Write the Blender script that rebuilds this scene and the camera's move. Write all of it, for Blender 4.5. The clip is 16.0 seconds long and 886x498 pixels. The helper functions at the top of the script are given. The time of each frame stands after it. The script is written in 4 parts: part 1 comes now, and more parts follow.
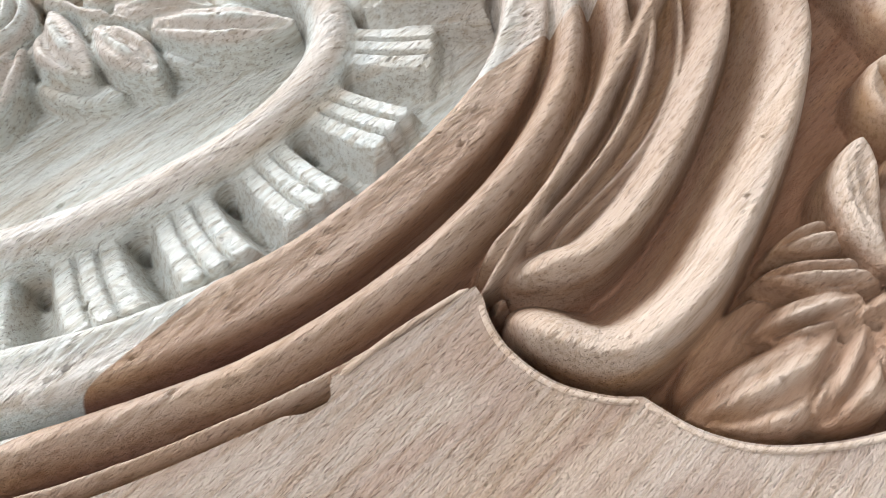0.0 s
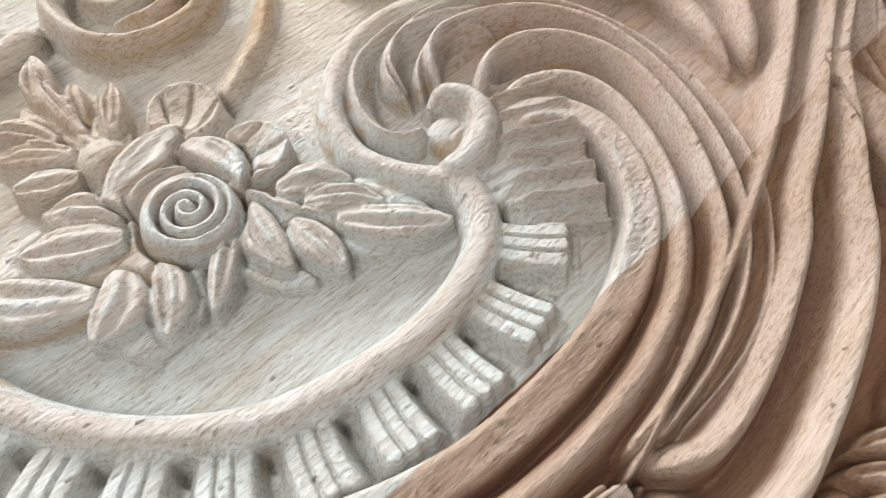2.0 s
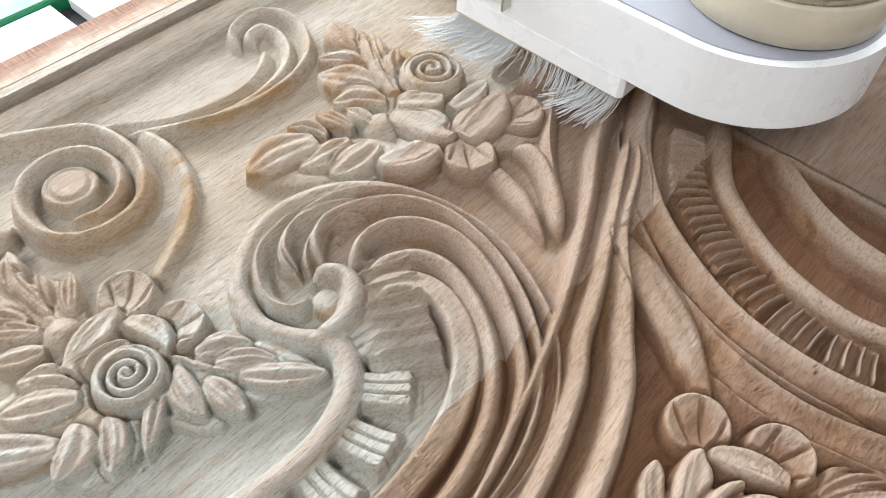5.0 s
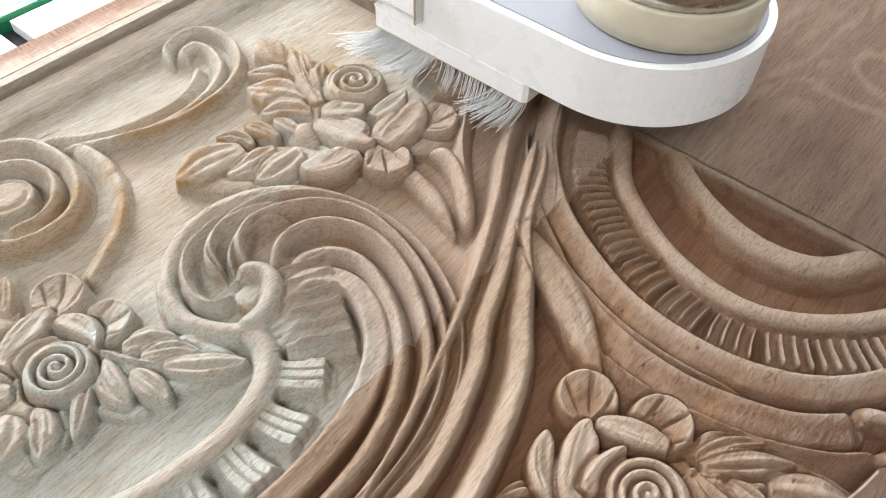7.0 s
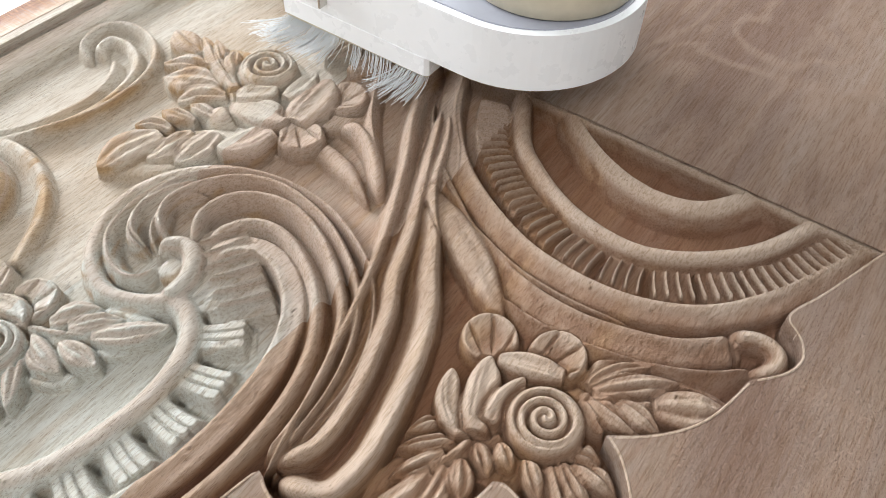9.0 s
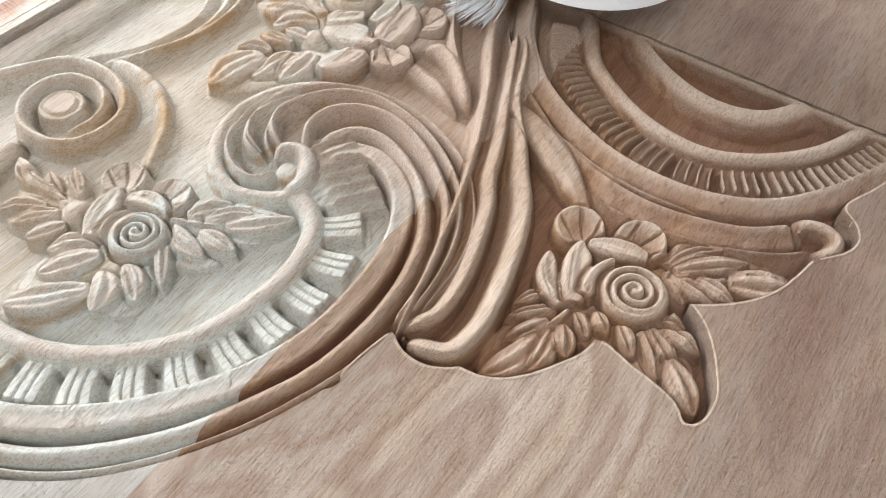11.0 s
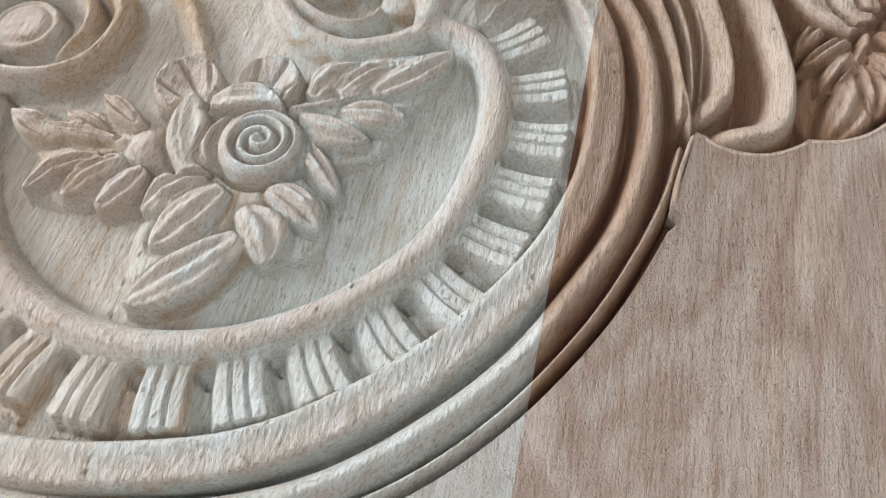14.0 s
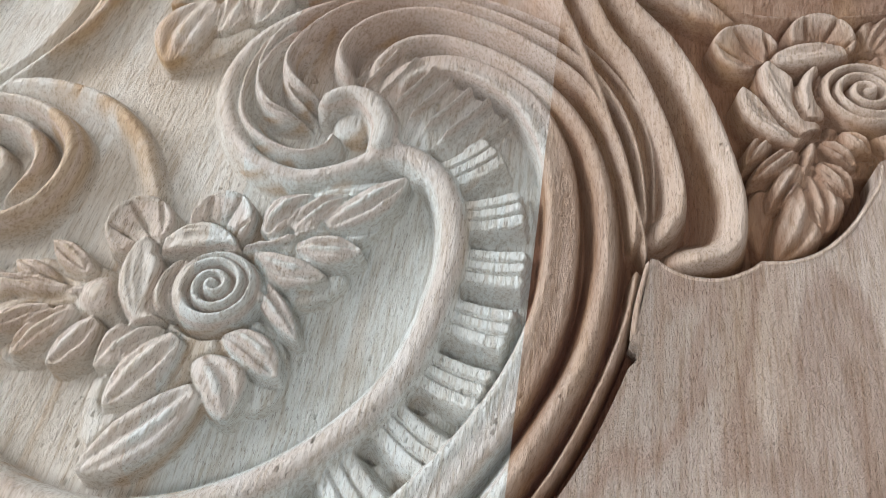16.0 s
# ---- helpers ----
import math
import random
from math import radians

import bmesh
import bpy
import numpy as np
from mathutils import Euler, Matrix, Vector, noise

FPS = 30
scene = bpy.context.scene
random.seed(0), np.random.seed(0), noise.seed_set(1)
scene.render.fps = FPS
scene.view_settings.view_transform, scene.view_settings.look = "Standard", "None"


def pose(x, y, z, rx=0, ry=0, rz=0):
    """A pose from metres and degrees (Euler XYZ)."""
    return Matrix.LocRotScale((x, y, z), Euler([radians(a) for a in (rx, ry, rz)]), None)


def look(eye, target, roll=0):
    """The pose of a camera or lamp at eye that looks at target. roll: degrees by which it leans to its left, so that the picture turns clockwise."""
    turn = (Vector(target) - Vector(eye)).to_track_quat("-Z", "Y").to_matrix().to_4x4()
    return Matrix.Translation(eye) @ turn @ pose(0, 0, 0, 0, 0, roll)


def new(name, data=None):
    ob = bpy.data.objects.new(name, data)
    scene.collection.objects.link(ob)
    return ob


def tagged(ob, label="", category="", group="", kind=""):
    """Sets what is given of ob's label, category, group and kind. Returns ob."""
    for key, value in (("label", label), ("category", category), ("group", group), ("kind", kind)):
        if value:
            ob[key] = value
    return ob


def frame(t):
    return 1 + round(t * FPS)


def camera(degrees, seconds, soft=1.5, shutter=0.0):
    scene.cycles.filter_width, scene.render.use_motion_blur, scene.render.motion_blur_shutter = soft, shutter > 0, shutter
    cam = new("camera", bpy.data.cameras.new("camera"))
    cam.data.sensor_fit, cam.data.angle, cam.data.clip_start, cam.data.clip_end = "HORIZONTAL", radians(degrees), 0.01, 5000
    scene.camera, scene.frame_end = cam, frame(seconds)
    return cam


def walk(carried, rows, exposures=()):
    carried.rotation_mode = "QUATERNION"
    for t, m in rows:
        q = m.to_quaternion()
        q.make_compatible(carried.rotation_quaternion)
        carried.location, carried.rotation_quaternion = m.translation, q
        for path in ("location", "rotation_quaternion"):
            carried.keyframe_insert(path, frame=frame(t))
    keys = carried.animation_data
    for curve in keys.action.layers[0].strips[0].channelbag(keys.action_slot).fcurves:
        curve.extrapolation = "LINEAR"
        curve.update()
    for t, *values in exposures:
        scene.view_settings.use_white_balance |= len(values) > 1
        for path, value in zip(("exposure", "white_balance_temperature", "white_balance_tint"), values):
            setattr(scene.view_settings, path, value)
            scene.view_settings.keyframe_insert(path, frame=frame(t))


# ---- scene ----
cam = camera(58.8, 16.0, 0.85)
METRES, EYE, TILT, LEAN, TURN = 1.12, 0.212, -56.44, -0.12, 43.7
ROWS = [
    (0.0, 0.0, 0.0, 0.0, 0.0, 0.0, -0.0),
    (0.5, -0.0203, -0.0288, 0.0348, 0.43, -0.12, -1.06),
    (1.0, -0.0353, -0.0452, 0.0502, 0.42, -0.02, -1.61),
    (1.5, -0.0533, -0.0474, 0.0592, 0.48, -0.27, -1.83),
    (2.0, -0.0575, -0.0645, 0.0732, 0.47, -0.24, -1.94),
    (2.5, -0.0403, -0.0987, 0.0859, -0.28, 1.05, -1.5),
    (3.0, -0.0286, -0.1293, 0.1051, -0.95, 2.39, -0.6),
    (3.5, -0.0172, -0.1588, 0.1135, -1.33, 3.36, -0.28),
    (4.0, -0.0074, -0.1795, 0.1138, -1.62, 4.37, 0.09),
    (6.5, 0.0253, -0.2262, 0.104, -2.24, 6.26, 1.15),
    (7.0, 0.0467, -0.2401, 0.0945, -3.16, 6.61, 2.14),
    (7.5, 0.0536, -0.2471, 0.084, -4.32, 6.87, 3.65),
    (8.0, 0.0708, -0.2509, 0.077, -5.84, 7.09, 5.71),
    (10.5, 0.036, -0.3355, 0.017, -5.26, 4.82, 6.24),
    (11.0, -0.0081, -0.3348, 0.0065, -5.69, 3.85, 6.36),
    (11.5, -0.1402, -0.2384, 0.0094, -9.97, 1.18, 13.6),
    (12.0, -0.2542, -0.1518, 0.0292, -12.97, -2.7, 21.39),
    (12.5, -0.2645, -0.1131, 0.0161, -15.04, -4.89, 24.81),
    (13.0, -0.2571, -0.1108, 0.0159, -15.68, -5.94, 26.04),
    (13.5, -0.2394, -0.1203, 0.025, -16.24, -5.66, 26.57),
    (14.0, -0.2183, -0.1234, 0.0284, -16.41, -5.55, 26.86),
    (14.5, -0.2048, -0.12, 0.0309, -16.73, -5.52, 26.99),
    (15.0, -0.2003, -0.1143, 0.038, -16.85, -5.7, 27.07),
    (15.5, -0.1989, -0.1138, 0.0454, -17.12, -5.28, 27.92),
    (16.0, -0.1875, -0.1254, 0.0666, -18.69, -3.68, 29.63),
]
walk(cam, [(t, pose(0, 0, EYE, TILT, LEAN, TURN) @ pose(METRES * x, METRES * y, METRES * z, 90 + pitch, roll, yaw)) for t, x, y, z, yaw, pitch, roll in ROWS],
     [(0.0, 0.12, 5900, 10), (2.0, -0.04, 6000, 10), (4.0, -0.17, 6050, 10), (6.4, -0.19, 6280, 10), (8.0, -0.20, 6300, 10), (10.5, -0.10, 6020, 10), (11.2, -0.06, 6080, 10), (12.3, -0.46, 5960, 10), (16.0, -0.40, 5820, 10)])


# ---- world and light: a workshop hall with daylight from wide unseen windows and an added overhead fill ----
world = bpy.data.worlds.new("hall_air")
scene.world = world
world.use_nodes = True
world.node_tree.nodes["Background"].inputs[0].default_value = (0.75, 0.86, 1.0, 1)
world.node_tree.nodes["Background"].inputs[1].default_value = 0.05


def area_light(name, place, target, width, height, watts, colour):
    lamp = bpy.data.lights.new(name, "AREA")
    lamp.shape, lamp.size, lamp.size_y = "RECTANGLE", width, height
    lamp.energy, lamp.color = watts, colour
    ob = new(name, lamp)
    ob.matrix_world = look(place, target)
    return ob


area_light("window_daylight", (-1.0, 3.46, 1.45), (-1.0, 0.0, 1.0), 4.2, 1.5, 100, (0.96, 0.985, 1.0))
area_light("side_window_daylight", (-3.96, 0.8, 1.45), (0.0, 0.8, 1.0), 3.0, 1.5, 372, (0.97, 0.985, 1.0))
# added fill for the hood's front face, set in an unseen ceiling opening
area_light("overhead_fill", (0.3, -2.0, 2.95), (0.3, -2.0, 0.0), 2.2, 1.2, 128, (1.0, 0.98, 0.96))

import mathutils.geometry


# ---- materials ----
class Nodes:
    """Short names for building a node material."""

    def __init__(self, name):
        self.mat = bpy.data.materials.new(name)
        self.mat.use_nodes = True
        self.tree = self.mat.node_tree
        self.bsdf = self.tree.nodes["Principled BSDF"]

    def add(self, kind, **inputs):
        node = self.tree.nodes.new(kind)
        for key, value in inputs.items():
            self.put(node.inputs[key], value)
        return node

    def put(self, socket, value):
        if isinstance(value, bpy.types.NodeSocket):
            self.tree.links.new(value, socket)
        else:
            socket.default_value = value

    def maths(self, op, a, b=0.0, clamp=False):
        node = self.tree.nodes.new("ShaderNodeMath")
        node.operation, node.use_clamp = op, clamp
        self.put(node.inputs[0], a)
        self.put(node.inputs[1], b)
        return node.outputs[0]

    def span(self, value, lo, hi, a=0.0, b=1.0):
        node = self.tree.nodes.new("ShaderNodeMapRange")
        node.interpolation_type = "SMOOTHSTEP"
        for i, v in enumerate((value, lo, hi, a, b)):
            self.put(node.inputs[i], v)
        return node.outputs[0]

    def mix(self, fac, a, b, blend="MIX"):
        node = self.tree.nodes.new("ShaderNodeMix")
        node.data_type, node.blend_type = "RGBA", blend
        self.put(node.inputs[0], fac)
        self.put(node.inputs[6], a)
        self.put(node.inputs[7], b)
        return node.outputs[2]

    def stretched(self, scale):
        geo = self.tree.nodes.new("ShaderNodeNewGeometry")
        mul = self.tree.nodes.new("ShaderNodeVectorMath")
        mul.operation = "MULTIPLY"
        self.put(mul.inputs[0], geo.outputs["Position"])
        mul.inputs[1].default_value = scale
        return mul.outputs[0]

    def noise(self, scale, detail=3.0, rough=0.55, warp=0.0):
        node = self.tree.nodes.new("ShaderNodeTexNoise")
        self.put(node.inputs["Vector"], self.stretched(scale))
        node.inputs["Scale"].default_value = 1.0
        node.inputs["Detail"].default_value = detail
        node.inputs["Roughness"].default_value = rough
        node.inputs["Distortion"].default_value = warp
        return node.outputs["Fac"]

    def bump(self, height, distance, strength=1.0, under=None):
        node = self.tree.nodes.new("ShaderNodeBump")
        node.inputs["Distance"].default_value = distance
        node.inputs["Strength"].default_value = strength
        self.put(node.inputs["Height"], height)
        if under is not None:
            self.put(node.inputs["Normal"], under)
        return node.outputs["Normal"]


SEAM, SEAM_LEFT = -0.145, -0.337


def wood(name, pale, brown, left, rough, pores, relief, figure=0.3, smoke=0.75, layers=0.6, lump=0.0, falloff=0.72):
    """Glued-up boards: the wood's colour changes at the seams, grain along y; layers sets the lightening painted on
    crests.
    """
    n = Nodes(name)
    geo = n.add("ShaderNodeNewGeometry")
    sep = n.add("ShaderNodeSeparateXYZ", Vector=geo.outputs["Position"])
    x, y, z = sep.outputs["X"], sep.outputs["Y"], sep.outputs["Z"]
    broad = n.noise((9, 1.6, 9), 3, 0.5, 0.6)
    grain = n.noise((70, 5, 70), 4, 0.6, 0.4)
    fibre = n.noise((520, 38, 520), 3, 0.6)
    pore = n.noise((1500, 230, 1200), 2, 0.5)
    streak = n.noise((24, 1.1, 24), 2, 0.5, 0.8)
    in_brown = n.span(x, SEAM - 0.0003, SEAM + 0.0003)
    in_left = n.span(x, SEAM_LEFT + 0.0003, SEAM_LEFT - 0.0003)
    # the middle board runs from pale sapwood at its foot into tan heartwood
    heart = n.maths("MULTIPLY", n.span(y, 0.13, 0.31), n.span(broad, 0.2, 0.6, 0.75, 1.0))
    # the tan darkens with depth: shade of the hollows put into the colour
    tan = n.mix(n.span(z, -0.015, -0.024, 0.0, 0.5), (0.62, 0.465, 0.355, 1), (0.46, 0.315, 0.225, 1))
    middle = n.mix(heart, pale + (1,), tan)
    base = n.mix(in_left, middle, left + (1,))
    # honey streaks in the pale boards, a rosy tint by height on the raised wood
    blotch = n.noise((20, 7, 20), 3, 0.6, 1.0)
    honey = n.span(streak, 0.60, 0.74, 0.0, 0.55)
    vein = n.maths("MULTIPLY", n.span(n.maths("ABSOLUTE", n.maths("ADD", x, 0.452)), 0.03, 0.10, 1.0, 0.0), n.span(blotch, 0.36, 0.58, 0.0, 0.85))
    vein = n.maths("MULTIPLY", vein, n.span(y, 0.06, 0.22, 0.6, 1.0))
    vein = n.maths("MULTIPLY", vein, n.span(z, -0.026, -0.016, 0.35, 1.0))
    honey = n.maths("MAXIMUM", honey, vein)
    base = n.mix(n.span(blotch, 0.5, 0.72, 0.0, 0.35), base, (0.50, 0.47, 0.39, 1))
    base = n.mix(honey, base, (0.53, 0.32, 0.13, 1))
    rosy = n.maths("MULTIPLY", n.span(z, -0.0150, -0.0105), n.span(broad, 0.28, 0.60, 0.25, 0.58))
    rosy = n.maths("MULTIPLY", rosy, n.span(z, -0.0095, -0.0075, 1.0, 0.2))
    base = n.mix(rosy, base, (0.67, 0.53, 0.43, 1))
    dark = n.mix(n.span(broad, 0.35, 0.68), brown + (1,), tuple(c * 0.72 for c in brown) + (1,))
    dark = n.mix(n.span(streak, 0.50, 0.66, 0.0, 0.75 if layers else 0.15), dark, (brown[0] * 1.0, brown[1] * 0.90, brown[2] * 0.66, 1))
    # golden, streaky wood beside the joint
    gold = n.maths("MULTIPLY", n.span(x, -0.13, -0.02, 0.85, 0.0), n.span(grain, 0.35, 0.6, 0.3, 1.0))
    dark = n.mix(gold if layers else 0.0, dark, (0.37, 0.21, 0.10, 1))
    # fall-off of light towards +x and +y put into the colour, with redder wood
    falloff_tone = n.maths("MULTIPLY", n.span(n.maths("ADD", x, n.maths("MULTIPLY", y, 0.6)), 0.13, 0.40, 0.0, falloff), n.span(broad, 0.3, 0.6, 0.6, 1.0))
    dark = n.mix(falloff_tone, dark, (0.31, 0.205, 0.155, 1))
    smoky = n.noise((60, 2.2, 60), 2, 0.5, 0.5)
    dark = n.mix(n.maths("MULTIPLY", n.span(smoky, 0.48, 0.62, 0.0, smoke), n.span(x, -0.10, 0.10, 1.0, 0.6)), dark, (brown[0] * 0.52, brown[1] * 0.40, brown[2] * 0.30, 1))
    waves = n.noise((9, 3.2, 9), 2, 0.45, 0.9)
    dark = n.mix(n.span(n.maths("PINGPONG", n.maths("MULTIPLY", waves, 15.0), 1.0), 0.3, 0.95, 0.0, figure), dark, (brown[0] * 0.66, brown[1] * 0.58, brown[2] * 0.54, 1))
    # painted by depth: shade in the hollows, redder wood, light on the crests
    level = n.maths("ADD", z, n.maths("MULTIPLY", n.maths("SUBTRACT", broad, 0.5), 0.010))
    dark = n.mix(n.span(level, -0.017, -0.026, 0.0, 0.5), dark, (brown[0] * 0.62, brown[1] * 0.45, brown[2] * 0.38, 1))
    # red wood and painted shade deep in the cuts, low on the panel
    deep_red_shade = n.maths("MULTIPLY", n.span(level, -0.012, -0.020, 0.0, 0.85), n.span(y, 0.15, 0.04, 0.0, 1.0))
    dark = n.mix(deep_red_shade, dark, (0.24, 0.10, 0.06, 1))
    # crests painted lighter, as if they caught the light
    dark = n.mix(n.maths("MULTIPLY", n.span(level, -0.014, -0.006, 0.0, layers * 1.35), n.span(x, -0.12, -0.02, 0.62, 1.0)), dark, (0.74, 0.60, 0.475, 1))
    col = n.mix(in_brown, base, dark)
    col = n.mix(n.span(grain, 0.3, 0.75, 0.0, 0.42), col, (0.74, 0.62, 0.5, 1), "MULTIPLY")
    col = n.mix(n.span(fibre, 0.42, 0.70, 0.0, 0.8), col, (0.71, 0.64, 0.55, 1), "MULTIPLY")
    dense = n.span(n.noise((13, 2.6, 13), 2, 0.5, 0.8), 0.40, 0.62, 0.35, 1.0)
    col = n.mix(n.maths("MULTIPLY", n.span(pore, 0.57, 0.68, 0.0, pores), dense), col, (0.30, 0.22, 0.17, 1), "MULTIPLY")
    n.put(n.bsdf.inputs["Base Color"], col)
    n.put(n.bsdf.inputs["Roughness"], n.span(grain, 0.2, 0.8, rough - 0.06, rough + 0.08))
    n.bsdf.inputs["Specular IOR Level"].default_value = 0.28 if layers else 0.18
    fuzz = n.noise((1700, 650, 1700), 3, 0.7)
    first = n.bump(n.maths("SUBTRACT", fibre, n.span(pore, 0.6, 0.7)), relief, 0.6)
    if lump:
        first = n.bump(n.noise((420, 150, 420), 3, 0.65, 0.5), lump, 0.9, first)
    n.put(n.bsdf.inputs["Normal"], n.bump(fuzz, relief * 0.9, 0.8, first))
    return n.mat


def plain(name, colour, rough, metal=0.0, spots=0.12, scale=40.0, depth=0.0004):
    n = Nodes(name)
    a = n.noise((scale, scale, scale), 4, 0.6)
    b = n.noise((scale * 0.12,) * 3, 2, 0.5)
    col = n.mix(n.span(a, 0.3, 0.75, 0.0, spots), colour + (1,), tuple(c * 0.5 for c in colour) + (1,))
    col = n.mix(n.span(b, 0.4, 0.75, 0.0, spots), col, tuple(c * 0.6 for c in colour) + (1,))
    n.put(n.bsdf.inputs["Base Color"], col)
    n.put(n.bsdf.inputs["Roughness"], n.span(a, 0.2, 0.8, max(0.03, rough - 0.08), rough + 0.08))
    n.bsdf.inputs["Metallic"].default_value = metal
    n.put(n.bsdf.inputs["Normal"], n.bump(a, depth, 0.3))
    return n.mat


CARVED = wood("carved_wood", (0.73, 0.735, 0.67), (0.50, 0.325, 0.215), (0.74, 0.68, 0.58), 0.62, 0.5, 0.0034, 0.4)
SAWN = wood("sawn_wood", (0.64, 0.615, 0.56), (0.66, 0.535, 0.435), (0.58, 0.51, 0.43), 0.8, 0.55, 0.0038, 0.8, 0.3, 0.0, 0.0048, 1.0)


def stained_edge(name):
    """The panel's outer edge: brown oil stain that thins out in saw strokes across the pale wood."""
    n = Nodes(name)
    sep = n.add("ShaderNodeSeparateXYZ", Vector=n.add("ShaderNodeNewGeometry").outputs["Position"])
    strokes = n.noise((40, 420, 40), 3, 0.6)
    cloud = n.noise((30, 12, 30), 3, 0.6, 0.6)
    reach_in = n.maths("ADD", sep.outputs["X"], n.maths("MULTIPLY", n.maths("ADD", strokes, n.maths("MULTIPLY", cloud, 1.3)), -0.030))
    stain = n.span(reach_in, -0.714, -0.682, 1.0, 0.0)
    brown = n.mix(n.span(strokes, 0.3, 0.7), (0.16, 0.062, 0.024, 1), (0.36, 0.17, 0.07, 1))
    col = n.mix(stain, n.mix(n.span(cloud, 0.3, 0.7), (0.62, 0.50, 0.38, 1), (0.50, 0.36, 0.25, 1)), brown)
    fibre = n.noise((520, 38, 520), 3, 0.6)
    n.put(n.bsdf.inputs["Base Color"], n.mix(n.span(fibre, 0.4, 0.7, 0.0, 0.5), col, (0.6, 0.5, 0.4, 1), "MULTIPLY"))
    n.bsdf.inputs["Roughness"].default_value = 0.62
    n.put(n.bsdf.inputs["Normal"], n.bump(n.maths("ADD", strokes, fibre), 0.0015, 0.7))
    return n.mat


EDGE = stained_edge("oiled_edge_wood")
WHITE = plain("white_painted_steel", (0.94, 0.96, 0.97), 0.3, 0.0, 0.04)
GREY = plain("grey_painted_steel", (0.36, 0.37, 0.42), 0.4, 0.0, 0.08)
STEEL = plain("brushed_steel", (0.62, 0.60, 0.56), 0.22, 1.0, 0.2, 90.0)
CREAM = plain("cream_plastic", (0.66, 0.60, 0.46), 0.35, 0.0, 0.25, 60.0)
BRISTLE = plain("white_nylon", (0.78, 0.80, 0.80), 0.4, 0.0, 0.05)
GLUE = plain("dried_glue", (0.80, 0.80, 0.68), 0.35, 0.0, 0.1, 120.0)
GREEN = plain("green_machine_paint", (0.02, 0.22, 0.09), 0.4)
BLACK = plain("matt_black_top", (0.012, 0.012, 0.013), 0.7)
TILE = plain("white_phenolic_board", (0.80, 0.82, 0.82), 0.4)
PAINT = plain("hall_wall_paint", (0.50, 0.49, 0.47), 0.8, 0.0, 0.1, 3.0)
CONCRETE = plain("hall_concrete", (0.28, 0.27, 0.25), 0.8, 0.0, 0.3, 6.0)


# ---- building helpers; plan measures in millimetres ----
def link_mesh(name, verts, faces, material, parent=None, label="", smooth=True):
    mesh = bpy.data.meshes.new(name)
    mesh.from_pydata([tuple(v) for v in verts], [], [tuple(f) for f in faces])
    mesh.materials.append(material)
    if smooth:
        mesh.polygons.foreach_set("use_smooth", [True] * len(mesh.polygons))
    mesh.update()
    ob = new(name, mesh)
    if parent is not None:
        ob.parent = parent
    return tagged(ob, label)


def part(name, bm, material, parent=None, label="", smooth=False):
    bmesh.ops.recalc_face_normals(bm, faces=bm.faces)
    mesh = bpy.data.meshes.new(name)
    bm.to_mesh(mesh)
    bm.free()
    mesh.materials.append(material)
    if smooth:
        mesh.polygons.foreach_set("use_smooth", [True] * len(mesh.polygons))
    ob = new(name, mesh)
    if parent is not None:
        ob.parent = parent
    return tagged(ob, label)


def sheet(name, grid, material, parent, label=""):
    """A mesh from an (n, m, 3) array of places."""
    n, m, _ = grid.shape
    ids = np.arange(n * m).reshape(n, m)
    faces = np.stack([ids[:-1, :-1], ids[1:, :-1], ids[1:, 1:], ids[:-1, 1:]], -1).reshape(-1, 4)
    a, b, c = (grid.reshape(-1, 3)[faces[:, i]] for i in (0, 1, 2))
    if np.cross(b - a, c - a)[:, 2].sum() < 0:
        faces = faces[:, ::-1]
    return link_mesh(name, grid.reshape(-1, 3).tolist(), faces.tolist(), material, parent, label)


def box(bm, x0, x1, y0, y1, z0, z1, bevel=0.0):
    vs = [bm.verts.new((x, y, z)) for z in (z0, z1) for y in (y0, y1) for x in (x0, x1)]
    fs = [bm.faces.new([vs[i] for i in f]) for f in ((0, 2, 3, 1), (4, 5, 7, 6), (0, 1, 5, 4), (2, 6, 7, 3), (0, 4, 6, 2), (1, 3, 7, 5))]
    if bevel:
        bmesh.ops.bevel(bm, geom=list({e for f in fs for e in f.edges}), offset=bevel, segments=2, affect="EDGES", profile=0.5)
    return bm


def spline(points, step=2.5):
    """A smooth line through plan points, with even steps in millimetres."""
    p = np.array(points, float)
    p = np.vstack([2 * p[0] - p[1], p, 2 * p[-1] - p[-2]])
    out = []
    for i in range(1, len(p) - 2):
        a, b, c, d = p[i - 1:i + 3]
        t = np.linspace(0, 1, 24, endpoint=False)[:, None]
        out.append(0.5 * (2 * b + (c - a) * t + (2 * a - 5 * b + 4 * c - d) * t ** 2 + (3 * b - a - 3 * c + d) * t ** 3))
    out.append(p[-2:-1])
    q = np.vstack(out)
    s = np.concatenate([[0], np.cumsum(np.hypot(*np.diff(q, axis=0).T))])
    k = np.linspace(0, s[-1], max(6, int(s[-1] / step)))
    return np.stack([np.interp(k, s, q[:, 0]), np.interp(k, s, q[:, 1])], 1)


def normals_of(line):
    d = np.gradient(line, axis=0)
    d /= np.hypot(*d.T)[:, None] + 1e-9
    return np.stack([-d[:, 1], d[:, 0]], 1)


def offset(line, by):
    return line + normals_of(line) * by


def bead(u):
    return np.maximum(0, 1 - u * u) ** 0.55


def crested(c, steep=0.75, slack=1.5):
    """A ridge with its crest at c, steep on the far side and slack on the near side."""
    def shape(u):
        up, down = (u + 1) / (1 + c), (1 - u) / (1 - c)
        near = np.sin(np.clip(up, 0, 1) * np.pi / 2) ** slack
        far = np.sin(np.clip(down, 0, 1) * np.pi / 2) ** steep
        return np.where(u < c, near, far)
    return shape


